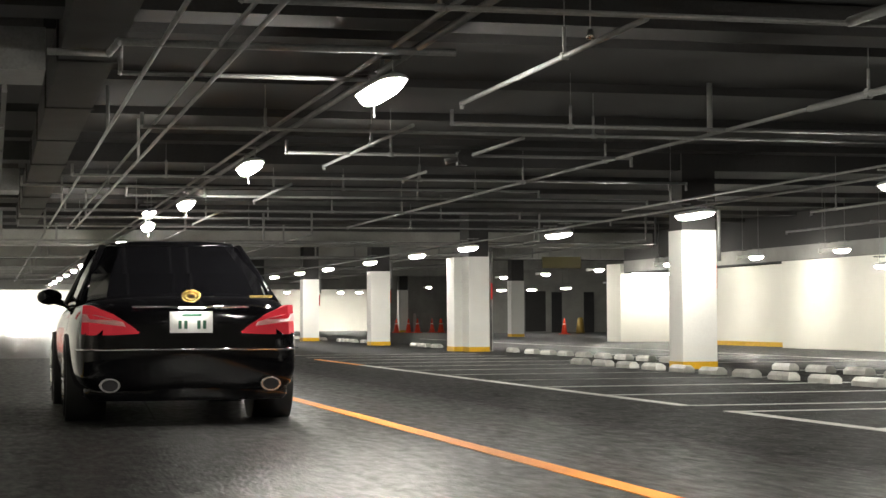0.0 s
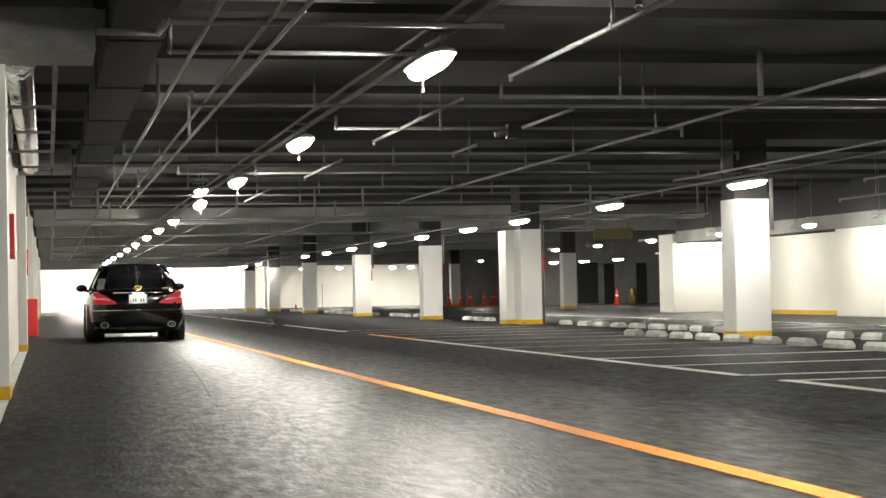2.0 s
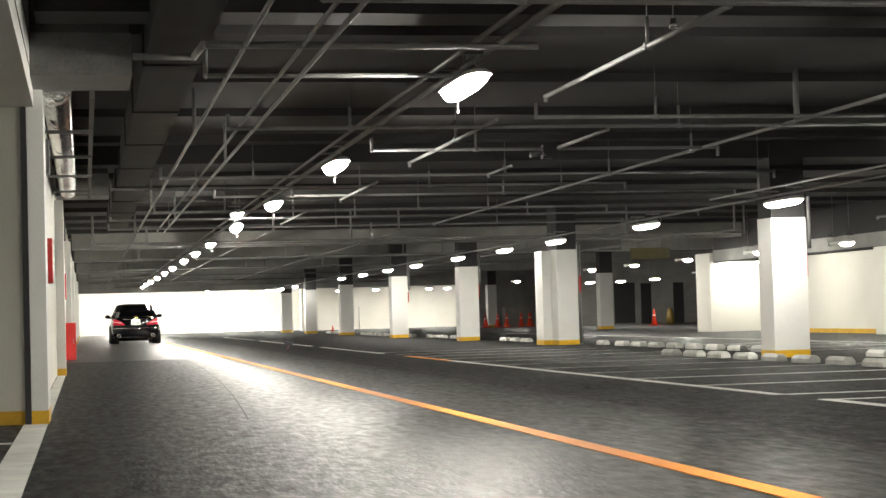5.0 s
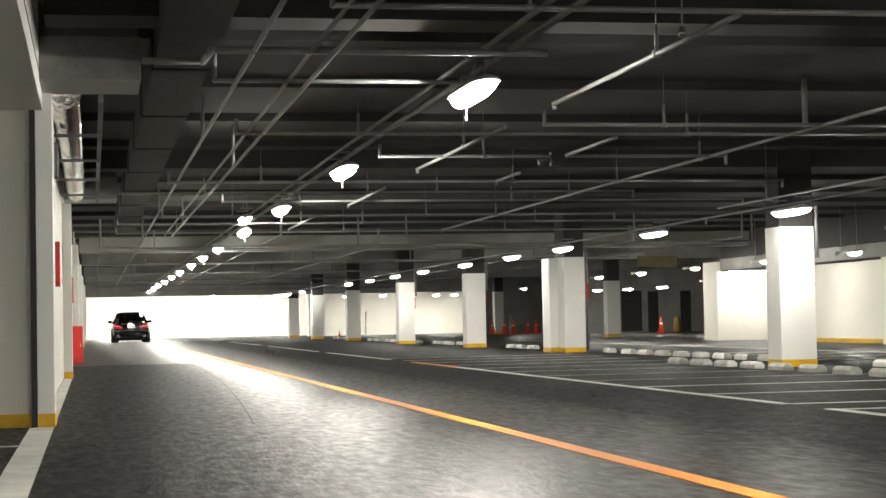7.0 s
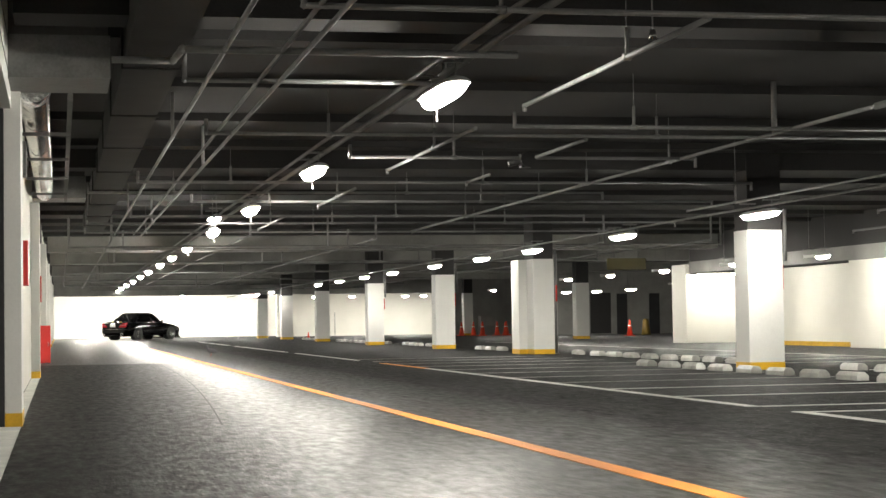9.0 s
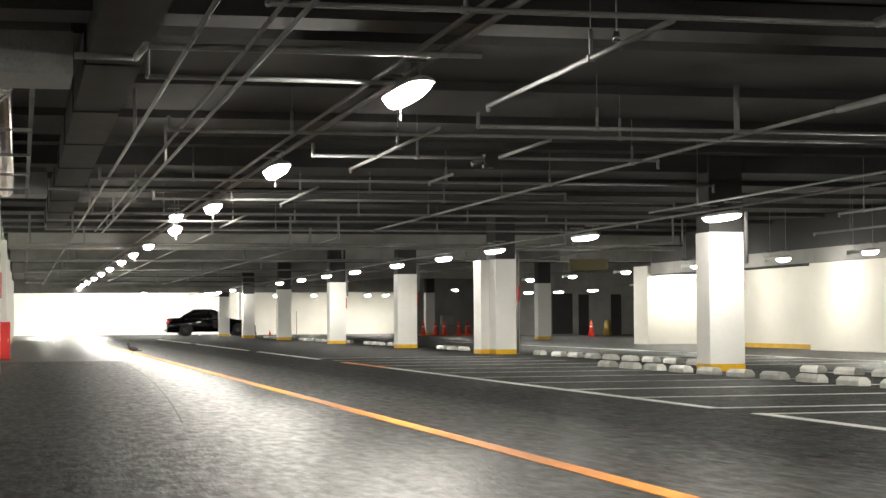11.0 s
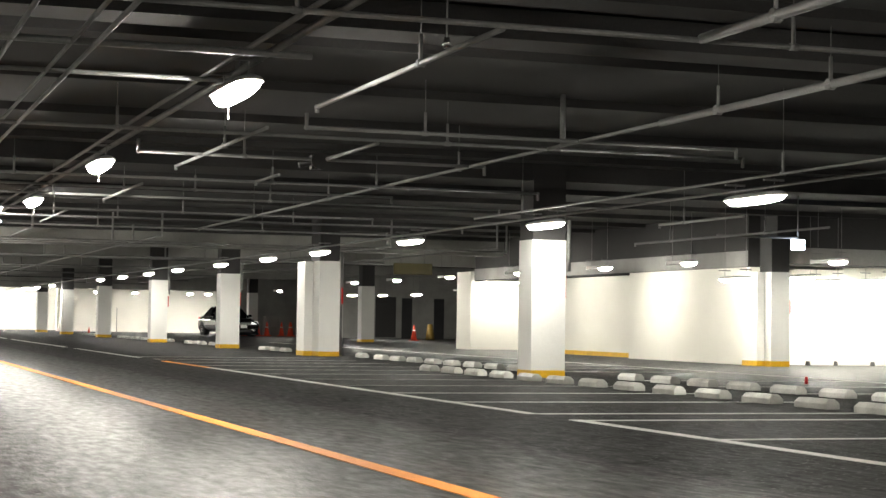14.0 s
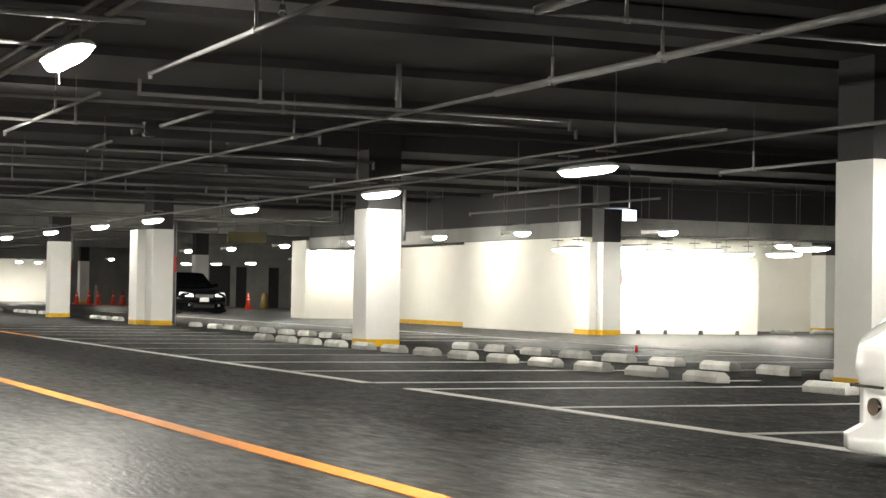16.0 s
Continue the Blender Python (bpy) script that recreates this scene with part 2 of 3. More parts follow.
beam("beam_1", -0.3, 46.7, 40, 47.5, 2.67)
# Beams 2 and 3 have their unlit look put into the colour.
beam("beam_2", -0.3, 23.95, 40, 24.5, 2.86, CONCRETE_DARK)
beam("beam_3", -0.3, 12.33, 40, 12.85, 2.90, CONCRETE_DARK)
for n, y in enumerate((57.6, 70.6, 81.6)):
    beam("beam_%d" % (n + 4), -0.3, y, 40, y + 0.5, 2.70)
beam("beam_8", -0.3, 90.5, 40, 91.2, 2.22)
# Beams 9 and 10: shade above the walls is put into near-black concrete.
w = beam("beam_9", 18.2, 31.9, 39.7, 32.9, 2.08, CONCRETE_DARK)
part("fascia", box(18.2, 31.88, 2.09, 39.7, 31.897, 2.42), CONCRETE, w, "grey concrete edge above the wall")
w = beam("beam_10", 17.92, 32.6, 18.6, 49, 2.0, CONCRETE_DARK)
part("fascia", box(17.9, 32.6, 2.03, 17.917, 49, 2.36), CONCRETE, w, "grey concrete edge above the wall")


def wall(name, x0, y0, x1, y1, z1=CEIL, mat=WHITE_WALL, text="white painted concrete wall", band=None):
    w = tagged(part(name, box(x0, y0, 0, x1, y1, z1), mat), text, "wall", kind="structure")
    if band:
        part("base_band", box(*band), YELLOW, w, "yellow painted base band")
    return w


wall("wall_west", -0.75, 14.4, -0.42, 112)
wall("wall_west_bay", -5.4, 14.1, -0.42, 14.4, text="white painted wall at the end of a side bay", band=(-5.4, 14.085, 0, -0.46, 14.1, 0.105))
wall("wall_south", -7, -8, 40, -7.7)
wall("wall_west_end", -5.7, -7.7, -5.4, 14.1)
wall("wall_north", -0.42, 104, 12.6, 104.3, text="bright white end wall of the drive lane")
wall("wall_north_right", 12.6, 104, 40, 104.3)
wall("wall_middle_north", 11.6, 97.0, 20.4, 97.3, text="white wall between the columns at the far turn")
wall("wall_east_lit", 17.9, 32.5, 18.2, 38.3, 2.02, text="brightly lit white wall beside the second lane")
wall("wall_east_cross", 18.2, 33.0, 22.63, 33.3, 2.02, text="brightly lit white wall facing the bays")
wall("wall_east_recess", 18.4, 38.3, 18.7, 44.8, 2.02, text="shaded white wall with a yellow base band", band=(18.385, 38.3, 0, 18.4, 44.8, 0.11))
wall("wall_east_far", 17.9, 49.3, 24, 49.6, 2.3, text="brightly lit white wall beyond the bays")
wall("wall_east_side", 17.9, 49.6, 18.2, 50.5, 2.3)
wall("wall_room_side", 22.3, 33.3, 22.6, 49.3, 2.02)
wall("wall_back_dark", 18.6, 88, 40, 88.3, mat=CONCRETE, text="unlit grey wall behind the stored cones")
w = wall("wall_back_middle", 22.6, 80.0, 33, 80.3, CEIL, mat=CONCRETE, text="unlit grey concrete wall with dark doorway panels")
# Two dark panels put the darkness of open doorways into colour.
for x in (25.6, 27.2):
    part("door", box(x, 79.96, 0, x + 0.5, 79.998, 1.9), DARK, w, "dark panel in place of an unlit doorway")
part("panel", box(24.3, 79.97, 0.05, 25.3, 79.998, 1.95), CONCRETE_DARK, w, "darker wall panel")
wall("wall_east_outer", 39.7, -8, 40, 104)
wall("wall_far_right", 22.63, 36.6, 39.7, 36.9, 2.3, text="white wall far behind the bays")


# ---- columns ----
def column(name, x, y, w=0.53, d=0.52, top=2.0, head=CEIL - 0.02, guard=True):
    c = tagged(part(name, box(x, y, 0.105, x + w, y + d, top), WHITE_COLUMN), "white painted square concrete column with a yellow base", "column", group="columns", kind="structure")
    part("base_band", box(x - 0.004, y - 0.004, 0, x + w + 0.004, y + d + 0.004, 0.105), YELLOW, c, "yellow painted base band")
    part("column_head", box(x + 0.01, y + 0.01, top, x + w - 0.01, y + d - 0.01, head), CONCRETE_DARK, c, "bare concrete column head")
    if guard:
        bm = rod((x + w + 0.05, y + 0.02, 1.55), (x + w + 0.05, y + 0.02, 2.3), 0.028)
        part("conduit", bm, GALVANISED, c, "grey conduit")
        part("fire_sign", box(x + w + 0.002, y + 0.1, 1.15, x + w + 0.05, y + 0.3, 1.5), RED, c, "small red fire sign")
    return c


ROW = (12.33, 23.9, 46.9, 57.0, 70.0, 81.0, 90.5)
for i, y in enumerate(ROW):
    column("column_%d" % (i + 1), {46.9: 9.91, 57.0: 9.79, 70.0: 9.95, 81.0: 9.9, 90.5: 9.85}.get(y, 9.62), y, guard=y in (23.9, 46.9, 57.0))
c = column("column_8", 10.11, 37.5, 0.46, 0.8, 2.08, guard=False)
part("duct_casing", box(9.92, 38.05, 0.105, 10.108, 38.7, 2.08), WHITE_COLUMN, c, "white painted casing")
part("base_band", box(9.915, 38.045, 0, 10.105, 38.705, 0.105), YELLOW, c, "yellow painted base band")
part("conduit", rod((10.62, 37.55, 0.02), (10.62, 37.55, 2.3), 0.03), GALVANISED, c, "grey conduit")
part("side_casing", box(10.66, 37.9, 0, 10.76, 38.5, 2.2), WHITE_COLUMN, c, "white painted casing")
part("fire_sign", box(10.60, 37.44, 1.15, 10.63, 37.49, 1.5), RED, c, "narrow red fire sign")
c = column("column_9", 17.9, 31.6, 0.42, 0.5, 1.9, 2.6, guard=False)
part("duct_casing", box(17.72, 31.85, 0.105, 17.898, 32.45, 1.9), WHITE_COLUMN, c, "white painted casing")
part("base_band", box(17.715, 31.845, 0, 17.895, 32.455, 0.105), YELLOW, c, "yellow painted base band")
part("fire_sign", box(18.322, 31.62, 1.05, 18.36, 31.8, 1.35), RED, c, "small red fire sign")
column("column_12", 26.6, 35.9, 0.5, 0.6, 1.9, 2.6, guard=False)
column("column_10", 18.9, 64.0, 0.5, 0.5, 2.1, guard=False)
column("column_11", 19.6, 86.0, 0.45, 0.5, 2.1, guard=False)
for i, y in enumerate((14.1, 26.9, 40.7, 53.5, 66.5, 79.5, 92.0)):
    p = tagged(part("pilaster_%d" % (i + 1), box(-0.415, y - 0.05, 0.105, -0.29, y + 0.75, 2.6), WHITE_COLUMN), "white painted wall pilaster with a yellow base", "pilaster", group="wall pilasters", kind="structure")
    part("base_band", box(-0.415, y - 0.055, 0, -0.286, y + 0.755, 0.105), YELLOW, p, "yellow painted base band")
tagged(part("joint_strip", box(-0.462, 14.02, 0, -0.418, 14.098, 2.45), DARK), "black vertical joint beside the pilaster", "trim", kind="structure")
w = beam("beam_11", -0.95, -7.7, -0.36, 14.05, 2.45, WHITE_COLUMN, "white painted beam over the side bays")
for z in (2.62, 2.86):
    part("groove", box(-0.3585, -7.6, z, -0.3565, 14.04, z + 0.018), DARK, w, "dark joint along the beam")


# ---- painted lines ----
def line(name, x0, y0, x1, y1, mat, text):
    return tagged(part(name, box(x0, y0, -0.01, x1, y1, 0.004), mat), text, "road marking", kind="structure")


line("lane_line_orange", 2.70, -6, 2.83, 62, ORANGE_LINE, "worn orange lane line on asphalt")
for y0, y1 in ((-4.0, 13.3), (14.2, 27.9), (34.7, 44.0), (46.0, 60.0), (62.0, 76.0)):
    line("bay_front_line", 5.69, y0, 5.80, y1, WHITE_LINE, "worn white line along the fronts of the bays")
line("bay_front_orange", 5.69, 27.9, 5.80, 32.0, ORANGE_LINE, "short orange piece of the bay line")
for y in (1.7, 4.0, 6.3, 8.57, 10.9, 13.2, 14.2, 16.35, 18.45, 20.6, 22.75, 24.9, 27.0, 29.15, 31.3, 33.4, 35.6):
    line("bay_line", 5.80, y - 0.045, 9.75, y + 0.045, FADED_LINE if y > 19 else WHITE_LINE, "faded white line between two parking bays" if y > 19 else "white line between two parking bays")
for y in (1.7, 4.0, 6.3, 8.57, 10.9, 13.2, 16.35, 18.45, 20.6, 22.75, 27.0, 29.15, 31.3, 33.4):
    line("bay_line", 10.9, y - 0.045, 14.3, y + 0.045, WHITE_LINE, "white line between two parking bays")
line("edge_stripe", -0.475, -6, -0.295, 14.0, WHITE_LINE, "broad pale stripe along the lane edge")
line("edge_stripe_far", -0.41, 14.9, -0.295, 26.8, WHITE_LINE, "broad pale stripe along the wall")
line("bay_line", -4.8, 11.85, -0.48, 11.95, WHITE_LINE, "white line between two side bays")
bm = bmesh.new()
seam = [(1.86 - 0.00135 * (34.3 - y) ** 2 - 0.004 * (34.3 - y), y) for y in np.arange(13.5, 34.4, 0.5)]
left = [bm.verts.new((x - 0.008, y, 0.004)) for x, y in seam]
right = [bm.verts.new((x + 0.008, y, 0.004)) for x, y in seam]
for k in range(len(seam) - 1):
    bm.faces.new((left[k], right[k], right[k + 1], left[k + 1]))
tagged(part("asphalt_seam", bm, RUBBER), "thin dark curved tar seam in the asphalt", "seam", kind="structure")
line("lane_line_white", 14.35, 5, 14.46, 60, WHITE_LINE, "worn white line along the second lane")


# ---- wheel stops ----
def wheel_stop(x, y):
    bm = bmesh.new()
    prof = ((-0.075, 0), (0.075, 0), (0.075, 0.055), (0.04, 0.098), (-0.04, 0.098), (-0.075, 0.055))
    rows = [[bm.verts.new((px, y + (0.03 if pz > 0.07 else 0) * (1 if y < 0 else -1), pz)) for px, pz in prof] for y in (-0.29, 0.29)]
    for i in range(6):
        bm.faces.new((rows[0][i], rows[0][(i + 1) % 6], rows[1][(i + 1) % 6], rows[1][i]))
    bm.faces.new(rows[0][::-1]), bm.faces.new(rows[1])
    bmesh.ops.recalc_face_normals(bm, faces=bm.faces)
    ob = part("wheel_stop", bm, KERB, bevel=0.008)
    ob.location = (x * K, y * K, 0)
    return tagged(ob, "pale concrete wheel stop at the end of a bay", "wheel stop", group="wheel stops")


stop = wheel_stop(9.1, 14.1)
for i in range(1, 13):
    copy_thing(stop, pose(9.1 * K, (14.1 + 1.07 * i) * K, 0, 0, 0, random.uniform(-2, 2)))
for i in range(20):
    if 8.9 < 14.2 + 1.09 * i - 15 < 10.3:
        continue
    copy_thing(stop, pose(10.75 * K, (14.2 + 1.09 * i) * K, 0, 0, 0, random.uniform(-2, 2)))
for y in (3.0, 4.1, 5.3, 6.4, 10.0, 11.1, 12.2):
    copy_thing(stop, pose(9.1 * K, y * K, 0, 0, 0, random.uniform(-2, 2)))
for i in range(5):
    copy_thing(stop, pose((22.9 + 1.1 * i) * K, 34.0 * K, 0, 0, 0, 90 + random.uniform(-3, 3)))
for x, y0, y1 in ((10.8, 36.6, 37.7), (10.7, 42.7, 46.0), (10.75, 52.0, 61.0), (10.6, 63.0, 79.0)):
    y = y0
    while y < y1:
        if min(abs(y - c) for c in ROW) > 0.9:
            copy_thing(stop, pose((x + random.uniform(-0.05, 0.05)) * K, y * K, 0, 0, 0, random.uniform(-4, 4)))
        y += 1.12


# ---- lamps ----
def capsule(y0, y1, rx, rz, z, bm=None):
    """A long rounded shape along y with blunt ends."""
    bm = bm or bmesh.new()
    rows, n = [], 16
    for t in (-1.0, -0.985, -0.94, -0.82, -0.5, 0.0, 0.5, 0.82, 0.94, 0.985, 1.0):
        f = max(0.06, math.sqrt(1 - abs(t) ** 7))
        y = (y0 + y1) / 2 + t * (y1 - y0) / 2
        rows.append([bm.verts.new((rx * f * math.cos(i * math.tau / n), y, z + rz * f * math.sin(i * math.tau / n))) for i in range(n)])
    for a, b in zip(rows, rows[1:]):
        for i in range(n):
            bm.faces.new((a[i], a[(i + 1) % n], b[(i + 1) % n], b[i]))
    bm.faces.new(rows[0][::-1]), bm.faces.new(rows[-1])
    bmesh.ops.recalc_face_normals(bm, faces=bm.faces)
    return bm


def lamp(x, y, z, mat=TUBE_GLOW, length=1.25, chain=False, rise=0.19, lit=1.0, drop=0.098):
    """A batten with a hood over a glowing body swelled by its glare; lit is the share of the length that glows."""
    e = empty("fluorescent_lamp", x, y, z)
    h = length / 2
    w = 0.108 if lit == 1.0 else 0.08
    def half(bm, z, up):
        cut = bmesh.ops.bisect_plane(bm, geom=bm.verts[:] + bm.edges[:] + bm.faces[:], plane_co=(0, 0, z), plane_no=(0, 0, up), clear_outer=True)
        bmesh.ops.holes_fill(bm, edges=[g for g in cut["geom_cut"] if isinstance(g, bmesh.types.BMEdge)])
        return bm
    part("housing", half(capsule(-h - 0.01, -h + length * lit + 0.01, w + 0.004, 0.06, 0.0), 0.0, -1), HOUSING, e)
    # The tube's glare is put into the shape: a wide, rounded glowing body.
    part("glow_body", half(capsule(-h + 0.01, -h + length * lit - 0.01, w - 0.012, drop, 0.03), -0.004, 1), mat, e, "glowing white lamp body, enlarged to take in its glare", smooth=True)
    if lit < 1.0:
        part("batten", box(-0.03, -h + length * lit - 0.05, -0.01, 0.03, h, 0.05), HOUSING, e, "thin white batten")
        part("end_cap", box(-0.035, h, -0.025, 0.035, h + 0.04, 0.062), HOUSING, e)
    for s in (-h + 0.2, h - 0.2):
        part("bracket", box(-0.13, s - 0.015, 0.16, 0.11, s + 0.015, 0.18), GALVANISED, e)
        part("hanger", rod((0, s, 0.04), (0, s, rise), 0.006, n=6), GALVANISED, e)
    if chain:
        bm = rod((0.06, h - 0.1, -0.03), (0.06, h - 0.1, -0.14), 0.003, n=6)
        rod((0.06, h - 0.1, -0.13), (0.06, h - 0.1, -0.165), 0.004, bm, 8, 0.010)
        part("pull_chain", bm, HOUSING, e, "thin pull chain with a white knob")
    return tagged(e, "glowing fluorescent lamp below the ceiling, rounded out to its glare", "lamp", group="ceiling lamps")


first = lamp(2.85, 13.1, 2.5, TUBE_LANE_GLOW, chain=True, drop=0.126)
for y in (-0.6, 6.2, 20.15, 27.02, 33.8, 40.84, 46.5, 52.1, 58.9, 65.0, 71.5, 78.5, 84.5, 91, 97):
    copy_thing(first, pose(2.85 * K, y * K, 2.5 * K))
row = lamp(9.45, 17.06, 2.17)
for y in (5.0, 11.0, 23.0, 29.12, 35.1, 39.6, 44.8, 50.7, 55.6, 60.8, 66.0, 81.0, 87.0):
    copy_thing(row, pose(9.45 * K, y * K, 2.17 * K))
hung = lamp(16.4, 36.7, 2.06, TUBE_HUNG_GLOW, rise=CEIL - 2.06, lit=0.5)
# The lamp at (-2.6, 7.6) is unseen, added to light the side bay.
for x, y in ((16.4, 32.6), (18.2, 29.9), (16.4, 41.9), (16.4, 47.2), (16.4, 52.1), (16.4, 56.7), (-2.6, 7.6), (23.5, 66), (25.5, 62), (22.3, 58), (18.6, 76.0), (25, 38), (28, 37), (24.5, 35)):
    copy_thing(hung, pose(x * K, y * K, 2.06 * K))
back = lamp(22.2, 76.7, 1.95, TUBE_LOW, rise=CEIL - 1.95)
for x, y in ((23.1, 75.0), (23.35, 71.0)):
    copy_thing(back, pose(x * K, y * K, 1.95 * K))
far = lamp(13.2, 93.5, 2.1, TUBE_LANE_GLOW, rise=CEIL - 2.1)
for x, y in ((15.2, 93.5), (18.2, 94.0), (19.2, 94.0)):
    copy_thing(far, pose(x * K, y * K, 2.1 * K))
over = lamp(2.85, 33.5, 2.74, TUBE_LANE_GLOW, rise=CEIL - 2.74)
bright = lamp(6.6, 98.5, 2.3, TUBE_WALL, rise=CEIL - 2.3)
# Three extra lamps, hidden behind beam_8, added to brighten the end wall.
for x in (1.5, 4.2, 8.0):
    copy_thing(bright, pose(x * K, 98.5 * K, 2.56 * K, 0, 0, 90))
for x, y in ((10.5, 98.5),):
    copy_thing(bright, pose(x * K, y * K, 2.3 * K, 0, 0, 90))
low = lamp(16.6, 30.7, 1.71, TUBE_LOW, rise=CEIL - 1.71)
for x, y, z, a in ((18.95, 32.3, 1.83, 0), (19.6, 32.3, 1.745, 0), (20.8, 32.3, 1.80, 0), (21.6, 32.3, 1.745, 0), (18.6, 48.6, 2.0, 90), (20.2, 48.6, 2.0, 90), (21.9, 31.0, 1.74, 0), (22.6, 31.0, 1.88, 0)):
    copy_thing(low, pose(x * K, y * K, z * K, 0, 0, a))


# ---- pipes and ducts under the ceiling ----
def pipework(name, runs, r, text, mat=GALVANISED, category="pipe"):
    bm = bmesh.new()
    for run in runs:
        pipe(run, r, bm)
    return tagged(part(name, bm, mat), text, category)


def hanger(x, y, z):
    return [(x, y, z), (x, y, CEIL)]


def hung_pipe(name, run, spots, r, text):
    """A pipe on drop clamps: a stout lower sleeve at each spot, then a thin rod up to the slab."""
    bm = pipe(run, r)
    for x, y, z in spots:
        rod((x, y, z), (x, y, z + 0.21), 0.015, bm, 8)
        rod((x, y, z + 0.2), (x, y, CEIL), 0.004, bm, 5)
        rod((x - 0.03, y, z), (x + 0.03, y, z), r * 1.35, bm, 8)
    return tagged(part(name, bm, GALVANISED), text, "pipe")


CROSS = ((10.36, 1.42, 12.0, 2.64), (13.74, 0.95, 3.0, 2.65), (16.47, 4.28, 8.9, 2.62), (17.3, 1.4, 9.43, 2.62), (19.7, 3.2, 7.3, 2.62),
         (23.3, 1.0, 9.45, 2.62), (25.6, 0.4, 8.0, 2.65), (27.6, 2.0, 10.5, 2.66), (30.75, 1.2, 9.25, 2.62), (33.6, 0.5, 12.0, 2.66), (36.2, 0.5, 12.0, 2.62))
for y, x0, x1, z in CROSS:
    run = [(x0, y, z + 0.14), (x0, y, z), (x1, y, z), (x1, y, z - 0.1)] if y > 16 else [(x0, y, CEIL - 0.25), (x0, y, z), (x1, y, z), (x1, y, CEIL - 0.25)]
    hung_pipe("sprinkler_pipe", run, [(x, y, z) for x in np.arange(x0 + 1.2, x1 - 1.0, 3.4)], 0.019, "grey galvanised sprinkler pipe across the ceiling")
pipework("sprinkler_pipe", [[(0.37, 12.74, 2.65), (0.8, 12.74, 2.65), (0.83, 12.2, 2.65), (3.2, 12.2, 2.65)]], 0.026, "grey galvanised pipe with an elbow")
for x, y0, y1, z, spots in ((3.95, 10.36, 14.85, 2.62, (12.0,)), (3.94, 16.66, 21.4, 2.62, (18.6,)), (4.03, 24.4, 28.0, 2.62, (26.0,)), (3.85, 30.8, 35.1, 2.62, (33.0,)),
                            (7.12, 14.6, 36.0, 2.62, (20.1, 23.5, 26.0, 31.0)), (5.34, 17.6, 19.7, 2.62, ()), (5.37, 22.0, 23.3, 2.62, ()),
                            (11.85, 15.8, 18.1, 2.3, (17.4,)), (11.85, 21.7, 24.3, 2.3, (23.5,)), (14.6, 24.0, 31.0, 2.34, (26.0, 29.5))):
    hung_pipe("branch_pipe", [(x, y0, z), (x, y1, z), (x, y1, z - 0.05)], [(x, y, z) for y in spots], 0.02, "slim galvanised branch pipe along the lane")
hung_pipe("branch_pipe", [(7.12, 6.0, 2.62), (7.12, 14.6, 2.62)], [(7.12, y, 2.62) for y in (11.7, 13.5)], 0.032, "stout galvanised branch pipe along the lane")
pipework("riser", [[(7.12, 16.9, 2.62), (7.12, 16.9, CEIL)]], 0.03, "galvanised riser from the branch pipe to the slab")
hung_pipe("branch_pipe", [(5.34, 6.0, 2.65), (5.34, 10.36, 2.65)], [(5.34, 9.4, 2.65)], 0.034, "thick galvanised branch pipe along the lane")
b = tagged(part("hanger_chain", rod((3.8, 11.0, 2.62), (3.8, 11.0, CEIL), 0.006, n=6), GALVANISED), "thin hanger chain with a sprinkler head", "sprinkler")
part("head", rod((3.8, 11.0, 2.58), (3.8, 11.0, 2.65), 0.03, n=10, r2=0.018), CHROME, b)
pipework("conduit", [[(1.12, -7, 2.65), (1.12, 37.6, 2.65)]] + [hanger(1.12, y, 2.65) for y in (6, 18, 30)], 0.018, "straight grey conduit along the lane")
pipework("conduit", [[(1.52, -7, 2.65), (1.52, 37.6, 2.65)]], 0.016, "straight grey conduit along the lane")
pipework("conduit", [[(1.66, -7, 2.62), (1.66, 37.6, 2.62)]] + [hanger(1.66, y, 2.62) for y in (9.0, 21, 33)], 0.018, "straight grey conduit along the lane")
pipework("lamp_rail", [[(2.93, -7, 2.68), (2.93, 103.5, 2.68)]], 0.028, "grey rail that carries the lamps", category="rail")
pipework("lamp_rail", [[(2.74, -7, 2.68), (2.74, 103.5, 2.68)]], 0.02, "grey rail beside the lamps", category="rail")
pipework("lamp_rail", [[(9.45, -7, 2.275), (9.45, 103, 2.275)]], 0.018, "grey rail that carries the lamps by the columns", category="rail")
hung_pipe("conduit", [(8.9, 13.5, 2.3), (8.9, 24.4, 2.3)], [(8.9, y, 2.3) for y in (15.5, 22.5)], 0.014, "thin grey conduit by the columns")
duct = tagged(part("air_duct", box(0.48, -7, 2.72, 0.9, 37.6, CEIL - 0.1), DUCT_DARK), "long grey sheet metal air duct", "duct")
FAR = np.arange(40.2, 92, 3.35)
for n, y in enumerate(FAR):
    z = 2.5 + 0.09 * (n % 3)
    pipework("sprinkler_pipe", [[(0.2 + 1.3 * (n % 2), y, CEIL), (0.2 + 1.3 * (n % 2), y, z), (15.5 - 2 * (n % 3), y, z), (15.5 - 2 * (n % 3), y, CEIL)], hanger(6.0 + (n % 4), y, z)], 0.025, "grey galvanised sprinkler pipe across the ceiling")
for x, z in ((1.1, 2.62), (4.1, 2.7), (6.9, 2.6), (12.2, 2.5), (14.8, 2.55)):
    pipework("branch_pipe", [[(x, 39.0, CEIL), (x, 39.0, z), (x, 90.0, z), (x, 90.0, CEIL)]], 0.024, "slim galvanised branch pipe along the lane")
for i in range(14):
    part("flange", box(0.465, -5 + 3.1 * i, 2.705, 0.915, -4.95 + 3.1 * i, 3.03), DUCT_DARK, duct)
